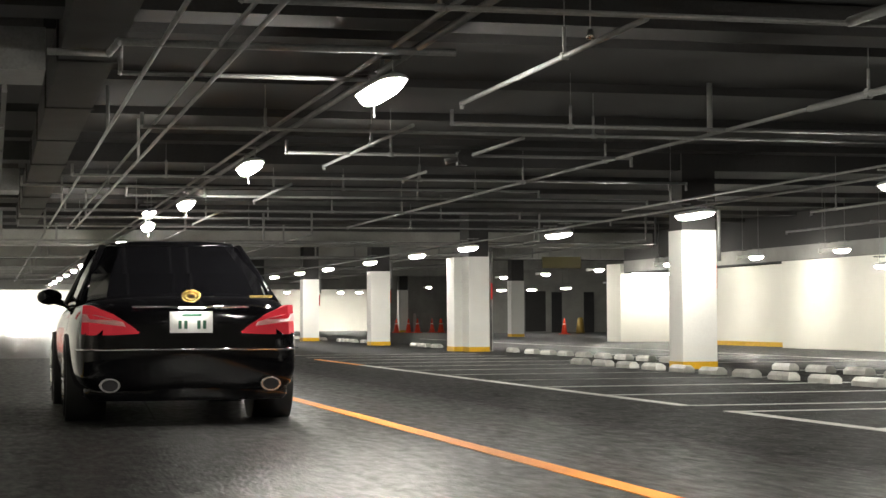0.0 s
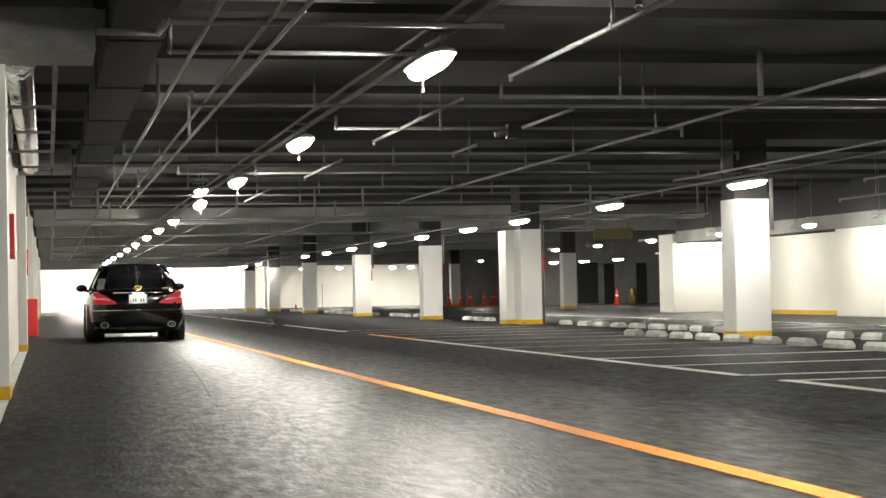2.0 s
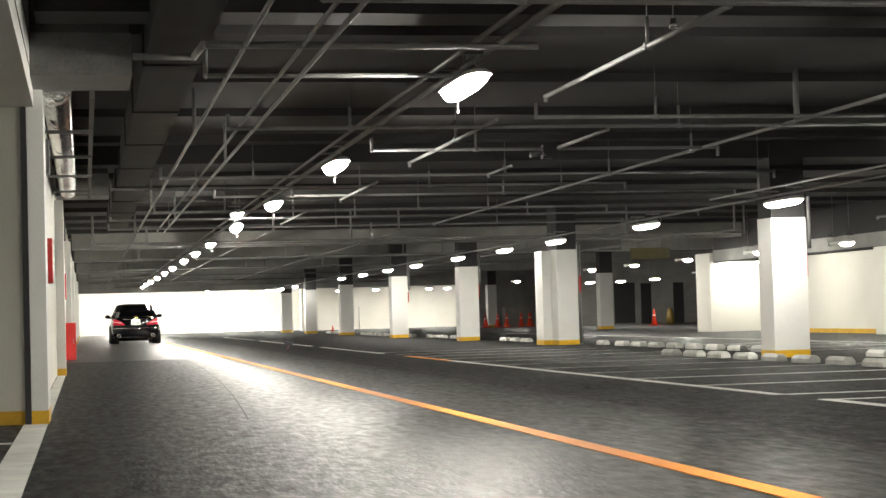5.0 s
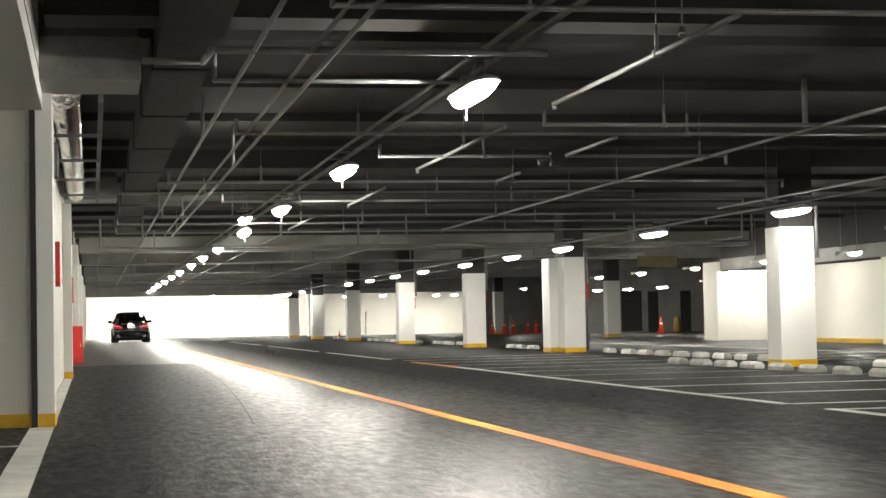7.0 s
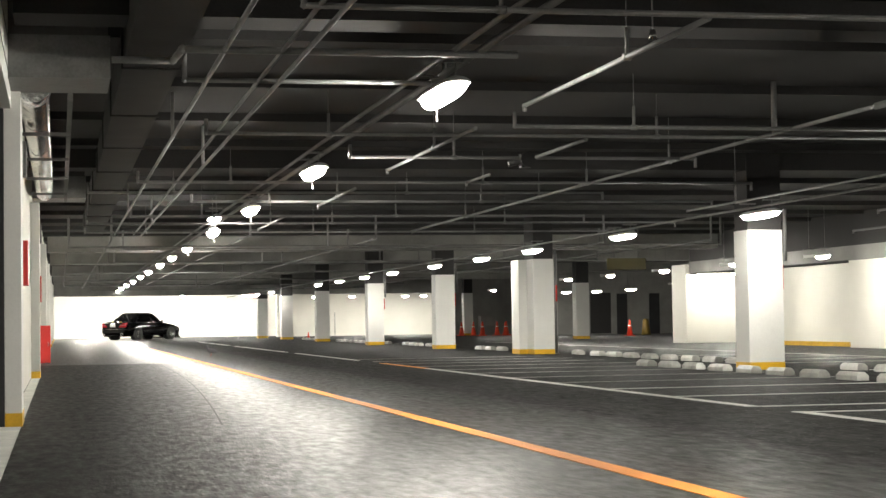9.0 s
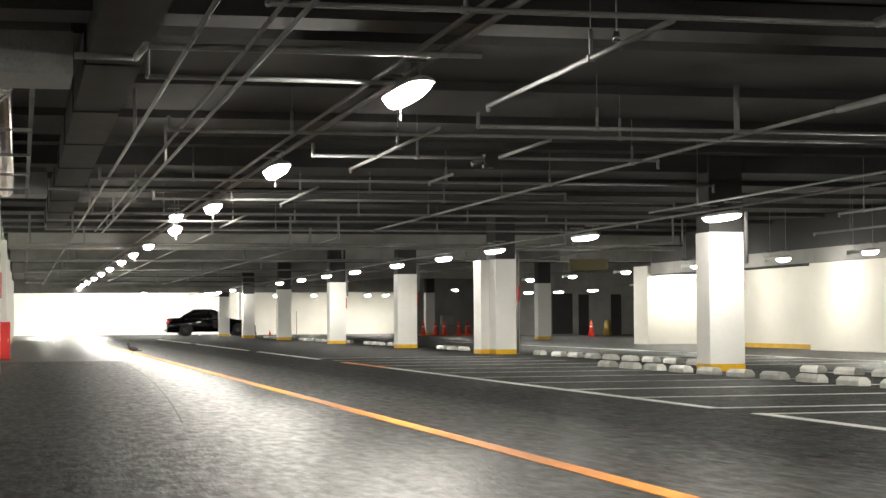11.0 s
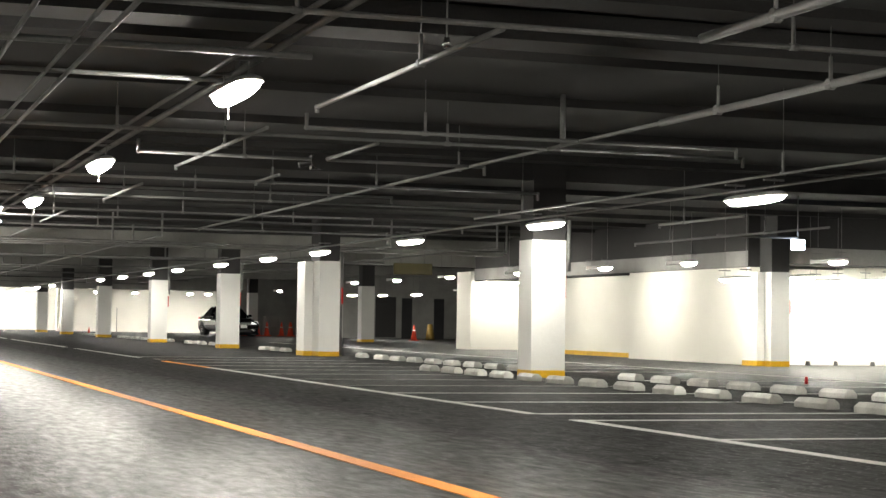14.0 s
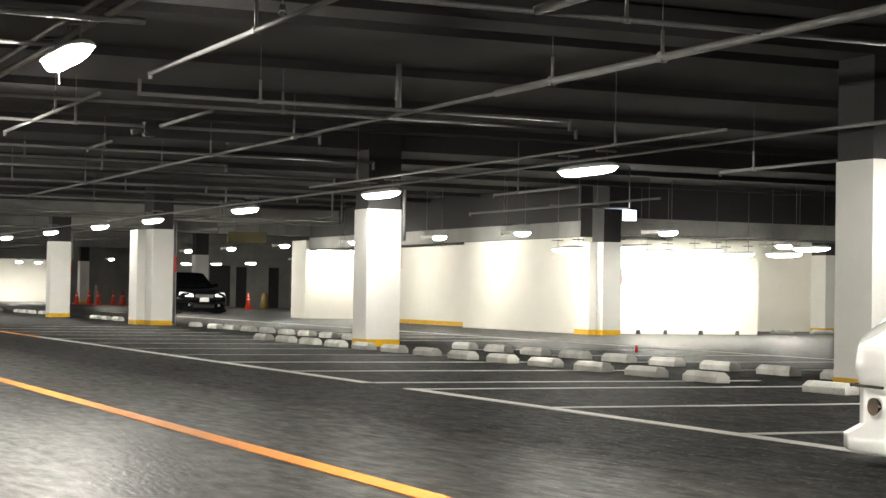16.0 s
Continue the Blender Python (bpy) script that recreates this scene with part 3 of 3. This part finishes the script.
for y in (14.0, 26.6):
    b = tagged(part("duct_box", box(-0.36, y - 0.75, 2.6, 0.36, y + 0.1, CEIL - 0.01), DUCT), "grey sheet metal box under the ceiling", "duct")
    part("flange", box(-0.375, y - 0.765, 2.585, 0.375, y - 0.72, CEIL - 0.25), GALVANISED, b)
    part("lower_edge", box(-0.375, y - 0.72, 2.585, 0.375, y + 0.115, 2.598), GALVANISED, b)
b = tagged(part("lagged_pipe", pipe([(-0.2, 14.2, 2.66), (-0.2, 25.8, 2.66)], 0.12), FOIL, smooth=True), "pipe wrapped in crumpled silver foil", "pipe")
for y in (16.5, 19, 21.5, 24):
    part("bracket", box(-0.38, y, 2.5, 0.1, y + 0.04, 2.53), DUCT, b)
part("side_rail", box(0.07, 14.2, 2.532, 0.11, 25.8, 2.60), DUCT, b, "grey steel tray rail")
part("valve_jacket", pipe([(-0.2, 14.15, 2.66), (-0.2, 14.5, 2.66)], 0.15), FOIL, b)


def ball_box(x, y, z):
    return box(x - 0.06, y - 0.06, z - 0.09, x + 0.06, y + 0.06, z + 0.07)


# ---- things along the walls ----
b = tagged(part("fire_cabinet", box(-0.415, 37.0, 0.02, -0.19, 37.9, 0.78), RED, bevel=0.012), "red steel fire equipment cabinet beside the wall", "cabinet")
part("door", box(-0.39, 36.980, 0.06, -0.21, 37.0, 0.74), RED, b)
part("handle", box(-0.24, 36.965, 0.36, -0.225, 36.980, 0.44), CHROME, b, "small steel handle")
for y, z0, z1 in ((17.2, 1.16, 1.58), (29.5, 1.16, 1.58)):
    tagged(part("fire_sign", box(-0.415, y, z0, -0.29, y + 0.5, z1), RED, bevel=0.006), "red fire sign fixed to the wall", "sign")


for x, y, r0 in ((-0.335, 15.1, 0.03), (-0.36, 15.6, 0.022), (-0.33, 28.2, 0.03), (-0.36, 28.6, 0.02), (-0.33, 41.9, 0.03)):
    tagged(part("conduit", rod((x, y, 0.0), (x, y, 2.6), r0), GALVANISED), "grey conduit running up the white wall", "pipe")
for y in (16.0, 29.0):
    b = tagged(part("junction_box", box(-0.418, y, 2.1, -0.28, y + 0.35, 2.4), DUCT, bevel=0.01), "grey steel junction box on the wall", "junction box")
    part("cover", box(-0.40, y - 0.008, 2.12, -0.30, y, 2.38), GALVANISED, b)


for x, z in ((14.3, 1.5), (14.5, 1.9), (14.8, 1.3)):
    tagged(part("conduit", rod((x, 96.95, 0), (x, 96.95, z), 0.016, n=8), GALVANISED), "grey conduit up the far white wall", "pipe")


def barrier(x, y):
    e = empty("barrier", x, y)
    part("rail", box(-0.4, -0.02, 0.62, 0.4, 0.02, 0.68), PLATE, e)
    for sx in (-0.3, 0.3):
        part("leg", rod((sx, -0.2, 0), (sx, 0, 0.63), 0.010, n=8), PLATE, e)
        part("leg", rod((sx, 0.2, 0), (sx, 0, 0.63), 0.010, n=8), PLATE, e)
    return tagged(e, "low white folding barrier near the end wall", "barrier")


barrier(8.9, 94.0)


def cone(x, y, f=1.0):
    e = empty("traffic_cone", x, y)
    part("base", box(-0.18 * f, -0.18 * f, 0, 0.18 * f, 0.18 * f, 0.03), RED_PLASTIC, e)
    part("cone", rod((0, 0, 0.03), (0, 0, 0.68 * f), 0.14 * f, n=14, r2=0.025 * f), RED_PLASTIC, e)
    part("band", rod((0, 0, 0.32 * f), (0, 0, 0.45 * f), 0.088 * f, n=14, r2=0.066 * f), PLATE, e, "white reflective band")
    return tagged(e, "red plastic traffic cone with a white band", "traffic cone", group="stored cones")


c0 = cone(19.05, 84.2)
for x, y in ((19.6, 84.0), (19.95, 83.6), (20.2, 84.6), (20.9, 84.5), (21.2, 84.0), (21.5, 85), (23.6, 72.0), (13.6, 93.0)):
    copy_thing(c0, pose(x * K, y * K, 0))
tagged(cone(10.84, 78.9, 0.5), "small red plastic cone beside a column", "traffic cone")
for z in (0, 0.48):
    tagged(part("crate", box(20.3, 85.4, z + 0.004, 21.0, 86.0, z + 0.47), CONCRETE, bevel=0.02), "pale crate in a stack behind the cones", "crate", group="stacked crates")
e = empty("floor_sign", 25.2, 74.6)
for a in (-1, 1):
    bm = rod((0, a * 0.2, 0.01), (0, a * 0.015, 0.68), 0.15, n=4, r2=0.12)
    part("panel", bm, MUSTARD, e)
tagged(e, "yellow folding floor sign by the dark wall", "floor sign")
s = tagged(part("hanging_sign", box(13.85, 44.0, 2.01, 14.9, 44.08, 2.31), SIGN_YELLOW, bevel=0.01), "dim yellow sign hung from the ceiling", "sign")
for x in (14.05, 14.7):
    part("rod", rod((x, 44.04, 2.30), (x, 44.04, CEIL), 0.012, n=6), GALVANISED, s)
v = tagged(part("pipe_valve", ball_box(5.25, 19.75, 2.60), BLACK_TRIM), "black valve body on a sprinkler pipe", "valve")
part("hand_wheel", rod((5.25, 19.62, 2.60), (5.25, 19.59, 2.60), 0.09, n=14), BLACK_TRIM, v)
part("stem", rod((5.05, 19.75, 2.55), (5.5, 19.75, 2.66), 0.035), BLACK_TRIM, v)
s = tagged(part("light_box", box(16.1, 27.6, 2.16, 16.3, 27.75, 2.34), BLUE_WHITE, bevel=0.01), "small cool white light box hung from the ceiling", "light box")
part("rod", rod((16.2, 27.68, 2.34), (16.2, 27.68, CEIL), 0.012, n=6), GALVANISED, s)
part("arm", rod((14.6, 27.68, 2.37), (16.2, 27.68, 2.37), 0.02, n=8), GALVANISED, s)


tagged(part("marker_post", rod((12.90, 21.78, 0), (12.90, 21.78, 0.10), 0.025, n=10, r2=0.02), RED), "short red marker post on the asphalt", "marker post")
for x, y, r in ((19.4, 32.7, 0.06), (20.1, 32.75, 0.05), (20.9, 32.6, 0.06), (21.9, 32.7, 0.05)):
    tagged(part("anchor_stub", rod((x, y, 0), (x, y, 0.09), r, n=8, r2=r * 0.7), DUCT_DARK, bevel=0.01), "short dark stub standing before the wall", "stub", group="stubs")


# ---- cars ----
STATIONS = ((0.00, 0.76, 0.27, 0.66, 0.64, 0.90), (0.06, 0.85, 0.24, 0.78, 0.72, 0.99), (0.55, 0.90, 0.22, 0.86, 0.76, 1.03), (1.05, 0.915, 0.22, 0.87, 0.80, 1.01),
            (2.2, 0.915, 0.22, 0.87, 0.82, 0.99), (3.4, 0.912, 0.22, 0.85, 0.80, 0.98), (4.2, 0.91, 0.24, 0.80, 0.74, 0.91), (4.75, 0.895, 0.30, 0.70, 0.70, 0.80), (5.0, 0.83, 0.36, 0.58, 0.62, 0.68))


def loft(rings, bm=None):
    bm = bm or bmesh.new()
    rows = [[bm.verts.new(p) for p in ring] for ring in rings]
    n = len(rows[0])
    for a, b in zip(rows, rows[1:]):
        for i in range(n):
            bm.faces.new((a[i], a[(i + 1) % n], b[(i + 1) % n], b[i]))
    bm.faces.new(rows[0][::-1]), bm.faces.new(rows[-1])
    bmesh.ops.recalc_face_normals(bm, faces=bm.faces)
    return bm


def mirrored(half):
    return half + [(-x, y, z) for x, y, z in half[::-1]]


def sedan(paint, label, plate_bars=True):
    """A large saloon, 5 m long, nose towards +y, its tail at y = 0."""
    car = new("car")
    rings = [mirrored([(w * 0.80, y, zb), (w * 0.97, y, zb + 0.05), (w, y, (zb + zs) / 2), (w * 0.985, y, zs), (wt, y, zt - 0.02), (wt * 0.5, y, zt + 0.01)]) for y, w, zb, zs, wt, zt in STATIONS]
    body = part("body", loft(rings), paint, car, k=1, smooth=True)
    sub = body.modifiers.new("round", "SUBSURF")
    sub.levels = sub.render_levels = 2
    # glass house: lower ring on the belt line, upper ring under the roof
    low = ((0.62, 0.62), (0.98, 0.80), (2.0, 0.835), (3.1, 0.82), (3.62, 0.60))
    top = ((1.45, 0.44), (1.60, 0.56), (2.1, 0.60), (2.55, 0.585), (2.70, 0.46))
    mid = [((a[0] * 0.55 + b[0] * 0.45), (a[1] * 0.5 + b[1] * 0.5) + 0.02) for a, b in zip(low, top)]
    def ring(pts, z):
        return [(w, y, z) for y, w in pts] + [(-w, y, z) for y, w in pts[::-1]]
    glass = part("glass_house", loft([ring(low, 0.94), ring(mid, 1.20), ring(top, 1.44)]), CAR_GLASS, car, "dark tinted windows", k=1)
    roof = loft([ring([(y, w + 0.015) for y, w in top], 1.435), ring([(y * 0.96 + 0.08, w * 0.93) for y, w in top], 1.475), ring([(y * 0.8 + 0.42, w * 0.6) for y, w in top], 1.492)])
    part("roof", roof, paint, car, k=1, smooth=True)
    for s in (-1, 1):
        for a, b in (((0.805, 0.98, 0.95), (0.577, 1.60, 1.43)), ((0.845, 2.35, 0.95), (0.612, 2.30, 1.43)), ((0.805, 3.30, 0.95), (0.572, 2.62, 1.43))):
            part("pillar", rod((s * a[0], a[1], a[2]), (s * b[0], b[1], b[2]), 0.04, n=8), paint, car, k=1)
        rod_bm = rod((s * 0.845, 0.95, 0.955), (s * 0.825, 3.2, 0.955), 0.012)
        part("belt_strip", rod_bm, CHROME, car, "thin chrome strip", k=1)
        bm = bmesh.new()
        bmesh.ops.create_icosphere(bm, subdivisions=2, radius=0.5, matrix=pose(s * 0.98, 3.02, 1.03) @ Matrix.Diagonal((0.24, 0.16, 0.15, 1)))
        rod((s * 0.82, 3.05, 0.96), (s * 0.95, 3.03, 1.0), 0.03, bm)
        part("door_mirror", bm, paint, car, k=1, smooth=True)
        # tail lamp wraps the corner, pointed towards the middle
        pts = ((0.83, 0.14), (0.775, 0.05), (0.60, 0.02), (0.40, 0.015))
        hi, lo2 = (0.93, 0.93, 0.86, 0.73), (0.71, 0.70, 0.70, 0.71)
        bm = bmesh.new()
        a = [bm.verts.new((s * x, y - 0.012, z)) for (x, y), z in zip(pts, lo2)]
        b = [bm.verts.new((s * x * 0.985, y - 0.006, z)) for (x, y), z in zip(pts, hi)]
        a2 = [bm.verts.new((s * x, y + 0.10, z)) for (x, y), z in zip(pts, lo2)]
        b2 = [bm.verts.new((s * x * 0.97, y + 0.10, z)) for (x, y), z in zip(pts, hi)]
        for i in range(3):
            for q in ((a[i], a[i + 1], b[i + 1], b[i]), (a2[i + 1], a2[i], b2[i], b2[i + 1]), (b[i], b[i + 1], b2[i + 1], b2[i]), (a[i + 1], a[i], a2[i], a2[i + 1])):
                bm.faces.new(q)
        bmesh.ops.recalc_face_normals(bm, faces=bm.faces)
        tail = part("tail_lamp", bm, TAIL_RED, car, "red tail lamp", k=1)
        bm = bmesh.new()
        f = [bm.verts.new((s * x, y, z)) for x, y, z in ((0.826, 0.09, 0.80), (0.77, 0.02, 0.80), (0.50, -0.012, 0.765), (0.52, -0.012, 0.80), (0.70, -0.002, 0.85), (0.822, 0.09, 0.865))]
        bm.faces.new(f)
        bmesh.ops.solidify(bm, geom=bm.faces[:], thickness=0.02)
        part("clear_lens", bm, TAIL_WHITE, tail, "clear strip in the tail lamp", k=1)
        bm = rod((0, -0.03, 0), (0, 0.2, 0), 0.058, n=20)
        bmesh.ops.transform(bm, matrix=pose(s * 0.62, 0, 0.315) @ Matrix.Diagonal((1.35, 1, 0.95, 1)), verts=bm.verts)
        pipe_end = part("exhaust_tip", bm, CHROME, car, "oval chrome exhaust tip", k=1)
        # Dark end disc paints the unlit inside of the exhaust.
        bm = rod((0, -0.034, 0), (0, -0.01, 0), 0.046, n=20)
        bmesh.ops.transform(bm, matrix=pose(s * 0.62, 0, 0.315) @ Matrix.Diagonal((1.35, 1, 0.95, 1)), verts=bm.verts)
        part("bore", bm, DARK, pipe_end, k=1)
        bm = bmesh.new()
        f = [bm.verts.new((s * x, y, z)) for x, y, z in ((0.38, 5.0, 0.60), (0.70, 4.93, 0.61), (0.865, 4.74, 0.645), (0.83, 4.66, 0.765), (0.66, 4.80, 0.755), (0.42, 4.95, 0.70))]
        bm.faces.new(f)
        bmesh.ops.solidify(bm, geom=bm.faces[:], thickness=-0.03)
        part("head_lamp", bm, HEAD_LENS, car, "clear head lamp", k=1)
    part("trunk_strip", rod((-0.45, -0.008, 0.915), (0.45, -0.008, 0.915), 0.010), CHROME, car, "chrome strip above the plate", k=1)
    part("bumper_strip", pipe([(-0.86, 0.16, 0.585), (-0.76, 0.0, 0.585), (0.76, 0.0, 0.585), (0.86, 0.16, 0.585)], 0.011), CHROME, car, "thin chrome bumper strip", k=1)
    # low valances below the bumpers, swept round the corners
    def sweep(pts, z, f=1.0):
        return [(x * f, y, z) for x, y in pts] + [(-x * f, y, z) for x, y in pts[::-1]]
    tail = ((0.80, 0.62), (0.80, 0.30), (0.76, 0.14), (0.60, 0.06), (0.2, 0.03))
    part("rear_skirt", loft([sweep(tail, 0.19, 0.96), sweep(tail, 0.22), sweep(tail, 0.30), sweep(tail, 0.34, 0.97)]), paint, car, k=1, smooth=True)
    lip = ((0.87, 4.45), (0.885, 4.74), (0.84, 4.93), (0.70, 5.0), (0.25, 5.03))
    mid = ((0.84, 4.45), (0.85, 4.70), (0.80, 4.86), (0.66, 4.93), (0.25, 4.96))
    part("front_skirt", loft([sweep(lip, 0.065, 0.97), sweep(lip, 0.08), sweep(lip, 0.15), sweep(mid, 0.20), sweep(mid, 0.40), sweep(mid, 0.46, 0.97)]), paint, car, k=1, smooth=True)
    for s in (-1, 1):
        part("fog_lamp", rod((s * 0.55, 4.90, 0.30), (s * 0.55, 4.972, 0.30), 0.045, n=16), CHROME, car, "round fog lamp", k=1)
        part("crease", pipe([(s * 0.84, 4.80, 0.40), (s * 0.78, 4.93, 0.40), (s * 0.45, 4.99, 0.40)], 0.008), BLACK_TRIM, car, "dark bumper joint", k=1)
    part("script_badge", box(0.46, 0.02, 0.985, 0.64, 0.03, 1.005), GOLD, car, "gold bar of lettering", k=1)
    plate = part("number_plate", box(-0.165, -0.03, 0.715, 0.165, -0.012, 0.88), PLATE, car, "white number plate", k=1)
    part("plate_lamp", box(-0.10, -0.085, 0.905, 0.10, -0.055, 0.911), PLATE_LAMP, car, "lit number plate lamp", k=1)
    for x0, z0, x1, z1 in ((-0.07, 0.842, 0.08, 0.862), (-0.10, 0.745, -0.075, 0.81), (-0.055, 0.745, -0.03, 0.81), (0.045, 0.745, 0.07, 0.81), (0.09, 0.745, 0.115, 0.81)):
        part("plate_bar", box(x0, -0.034, z0, x1, -0.03, z1), PLATE_BAR, plate, k=1)
    part("front_plate", box(-0.165, 4.99, 0.42, 0.165, 5.01, 0.58), PLATE, car, "white number plate", k=1)
    part("grille", box(-0.34, 4.93, 0.56, 0.34, 5.0, 0.70), CHROME, car, "chrome grille", k=1, bevel=0.015)
    part("lower_intake", box(-0.38, 4.80, 0.21, 0.38, 4.975, 0.33), BLACK_TRIM, car, k=1)
    bm = bmesh.new()
    for w, z, n in ((0.068, 0.044, 20), (0.04, 0.024, 16)):
        loop = [(w * math.cos(i * math.tau / n), 0.0, 1.0 + z * math.sin(i * math.tau / n)) for i in range(n + 1)]
        for p, q in zip(loop, loop[1:]):
            rod(p, q, 0.007, bm, 6)
    part("badge", bm, GOLD, car, "oval gold badge", k=1, smooth=True)
    for s in (-1, 1):
        for y in (1.06, 3.98):
            # Solid black disc stands in for the shaded hollow round the wheel.
            arch = part("wheel_arch", rod((s * 0.60, y, 0.34), (s * 0.918, y, 0.34), 0.365, n=28), BLACK_TRIM, car, k=1)
            wheel = new("wheel")
            wheel.parent = car
            wheel.location = (s * 0.79, y, 0.33)
            bm = bmesh.new()
            prof = ((-0.11, 0.20), (-0.12, 0.30), (-0.095, 0.328), (0.095, 0.328), (0.135, 0.30), (0.14, 0.22))
            n = 32
            rows = [[bm.verts.new((s * px, pr * math.cos(i * math.tau / n), pr * math.sin(i * math.tau / n))) for i in range(n)] for px, pr in prof]
            for a, b in zip(rows, rows[1:]):
                for i in range(n):
                    bm.faces.new((a[i], a[(i + 1) % n], b[(i + 1) % n], b[i]))
            bmesh.ops.recalc_face_normals(bm, faces=bm.faces)
            part("tyre", bm, RUBBER, wheel, "black tyre", k=1, smooth=True)
            bm = rod((s * 0.05, 0, 0), (s * 0.10, 0, 0), 0.215, n=28)
            rod((s * 0.10, 0, 0), (s * 0.14, 0, 0), 0.05, bm, 12)
            for i in range(10):
                a = i * math.tau / 10
                rod((s * 0.128, 0.03 * math.cos(a), 0.03 * math.sin(a)), (s * 0.128, 0.21 * math.cos(a), 0.21 * math.sin(a)), 0.02, bm, 6)
            part("rim", bm, RIM, wheel, "bright alloy rim", k=1)
    return tagged(car, label, "car")


black_car = sedan(PAINT_BLACK, "glossy black saloon car with red tail lamps driving off")
white_car = sedan(PAINT_WHITE, "white saloon car parked nose out in a bay")
white_car.matrix_basis = pose(10.68, 6.75, 0, 0, 0, 90)


# ---- a pigeon that walks across the lane ----
FEATHER = material("grey_feathers", (0.09, 0.09, 0.10), 0.7, vary=0.4, scale=30)
LEG = material("pink_leg", (0.35, 0.12, 0.10), 0.6, vary=0.1)


def ball(x, y, z, sx, sy, sz, tilt=0.0):
    bm = bmesh.new()
    bmesh.ops.create_icosphere(bm, subdivisions=3, radius=1, matrix=pose(x, y, z, tilt, 0, 0) @ Matrix.Diagonal((sx, sy, sz, 1)))
    return bm


def pigeon():
    bird = new("pigeon")
    part("body", ball(0, 0, 0.14, 0.055, 0.115, 0.062, 18), FEATHER, bird, k=1, smooth=True)
    part("neck", rod((0, 0.075, 0.17), (0, 0.105, 0.245), 0.036, n=12, r2=0.026), FEATHER, bird, k=1, smooth=True)
    head = part("head", ball(0, 0.115, 0.258, 0.026, 0.034, 0.028), FEATHER, bird, k=1, smooth=True)
    part("beak", rod((0, 0.145, 0.255), (0, 0.175, 0.247), 0.008, n=8, r2=0.002), DARK, head, k=1)
    part("tail", box(-0.03, -0.24, 0.075, 0.03, -0.08, 0.095), FEATHER, bird, k=1, bevel=0.006)
    for s in (-1, 1):
        part("wing", ball(s * 0.05, -0.035, 0.15, 0.014, 0.12, 0.045, 14), FEATHER, bird, k=1, smooth=True)
        part("leg", pipe([(s * 0.025, 0.0, 0.09), (s * 0.025, 0.005, 0.01), (s * 0.025, 0.045, 0.006)], 0.006), LEG, bird, k=1)
    return tagged(bird, "grey pigeon walking over the asphalt", "bird")


bird = pigeon()
STROLL = [(0, 5.6, 47.6, 150), (1.5, 5.75, 47.2, 160), (3, 5.21, 43.1, 100), (4, 5.34, 44.9, 95), (5, 5.28, 47.2, 95), (6.3, 4.75, 45.8, 100), (7.5, 4.26, 45.2, 95), (8, 4.03, 44.4, 90), (8.5, 3.99, 45.8, 90), (9.5, 3.4, 45.0, 88), (11, 2.80, 46.0, 86), (12, 2.33, 46.7, 85), (12.5, 2.05, 47.1, 85), (14, 1.4, 47.8, 80), (16, 0.8, 48.2, 75)]


# ---- motion ----
# seconds, x and y of the car's tail, heading in degrees (0 ahead, clockwise negative)
DRIVE = [(0, 1.50, 13.85, 0), (0.5, 1.57, 18.3, 0), (1, 1.60, 23.5, 0), (1.5, 1.63, 28.9, 0), (2, 1.67, 33.9, 0), (2.5, 1.73, 39.8, 0), (3, 1.78, 46.0, 0), (3.5, 1.83, 52.0, 0),
         (4, 1.86, 58.0, 0), (4.5, 1.85, 62.5, 0), (5, 1.83, 66.5, 0), (6.2, 1.85, 79.0, 0), (7.5, 1.9, 92.0, 0), (8, 2.0, 95.0, -6), (8.5, 2.2, 97.5, -17), (9.3, 3.4, 98.8, -56),
         (10.0, 5.0, 99.6, -78), (10.8, 7.0, 100.0, -90), (11, 7.9, 100.0, -90), (11.5, 9.8, 100.0, -97), (12, 11.8, 99.8, -116), (12.5, 15.15, 98.97, -150), (13, 16.7, 97.65, -156), (13.5, 17.8, 94.5, -167),
         (14, 18.85, 91.0, -174), (14.5, 19.3, 84.5, -178), (15, 19.1, 78.5, -181), (15.5, 18.9, 72.5, -181), (16, 18.6, 66.5, -181)]


def motions():
    walk(black_car, [(t, pose(x, y, 0, 0, 0, a)) for t, x, y, a in DRIVE])
    walk(bird, [(t, pose(x, y, 0, 0, 0, a)) for t, x, y, a in STROLL])
    # the wheels roll with the way driven
    for wheel in [o for o in black_car.children if o.name.startswith("wheel") and not o.name.startswith("wheel_arch")]:
        home, rows, turned = wheel.location.copy(), [], 0.0
        for i, (t, x, y, a) in enumerate(DRIVE):
            if i:
                turned -= 50.0
            rows.append((t, pose(home.x, home.y, home.z, turned, 0, 0)))
        walk(wheel, rows)


motions()
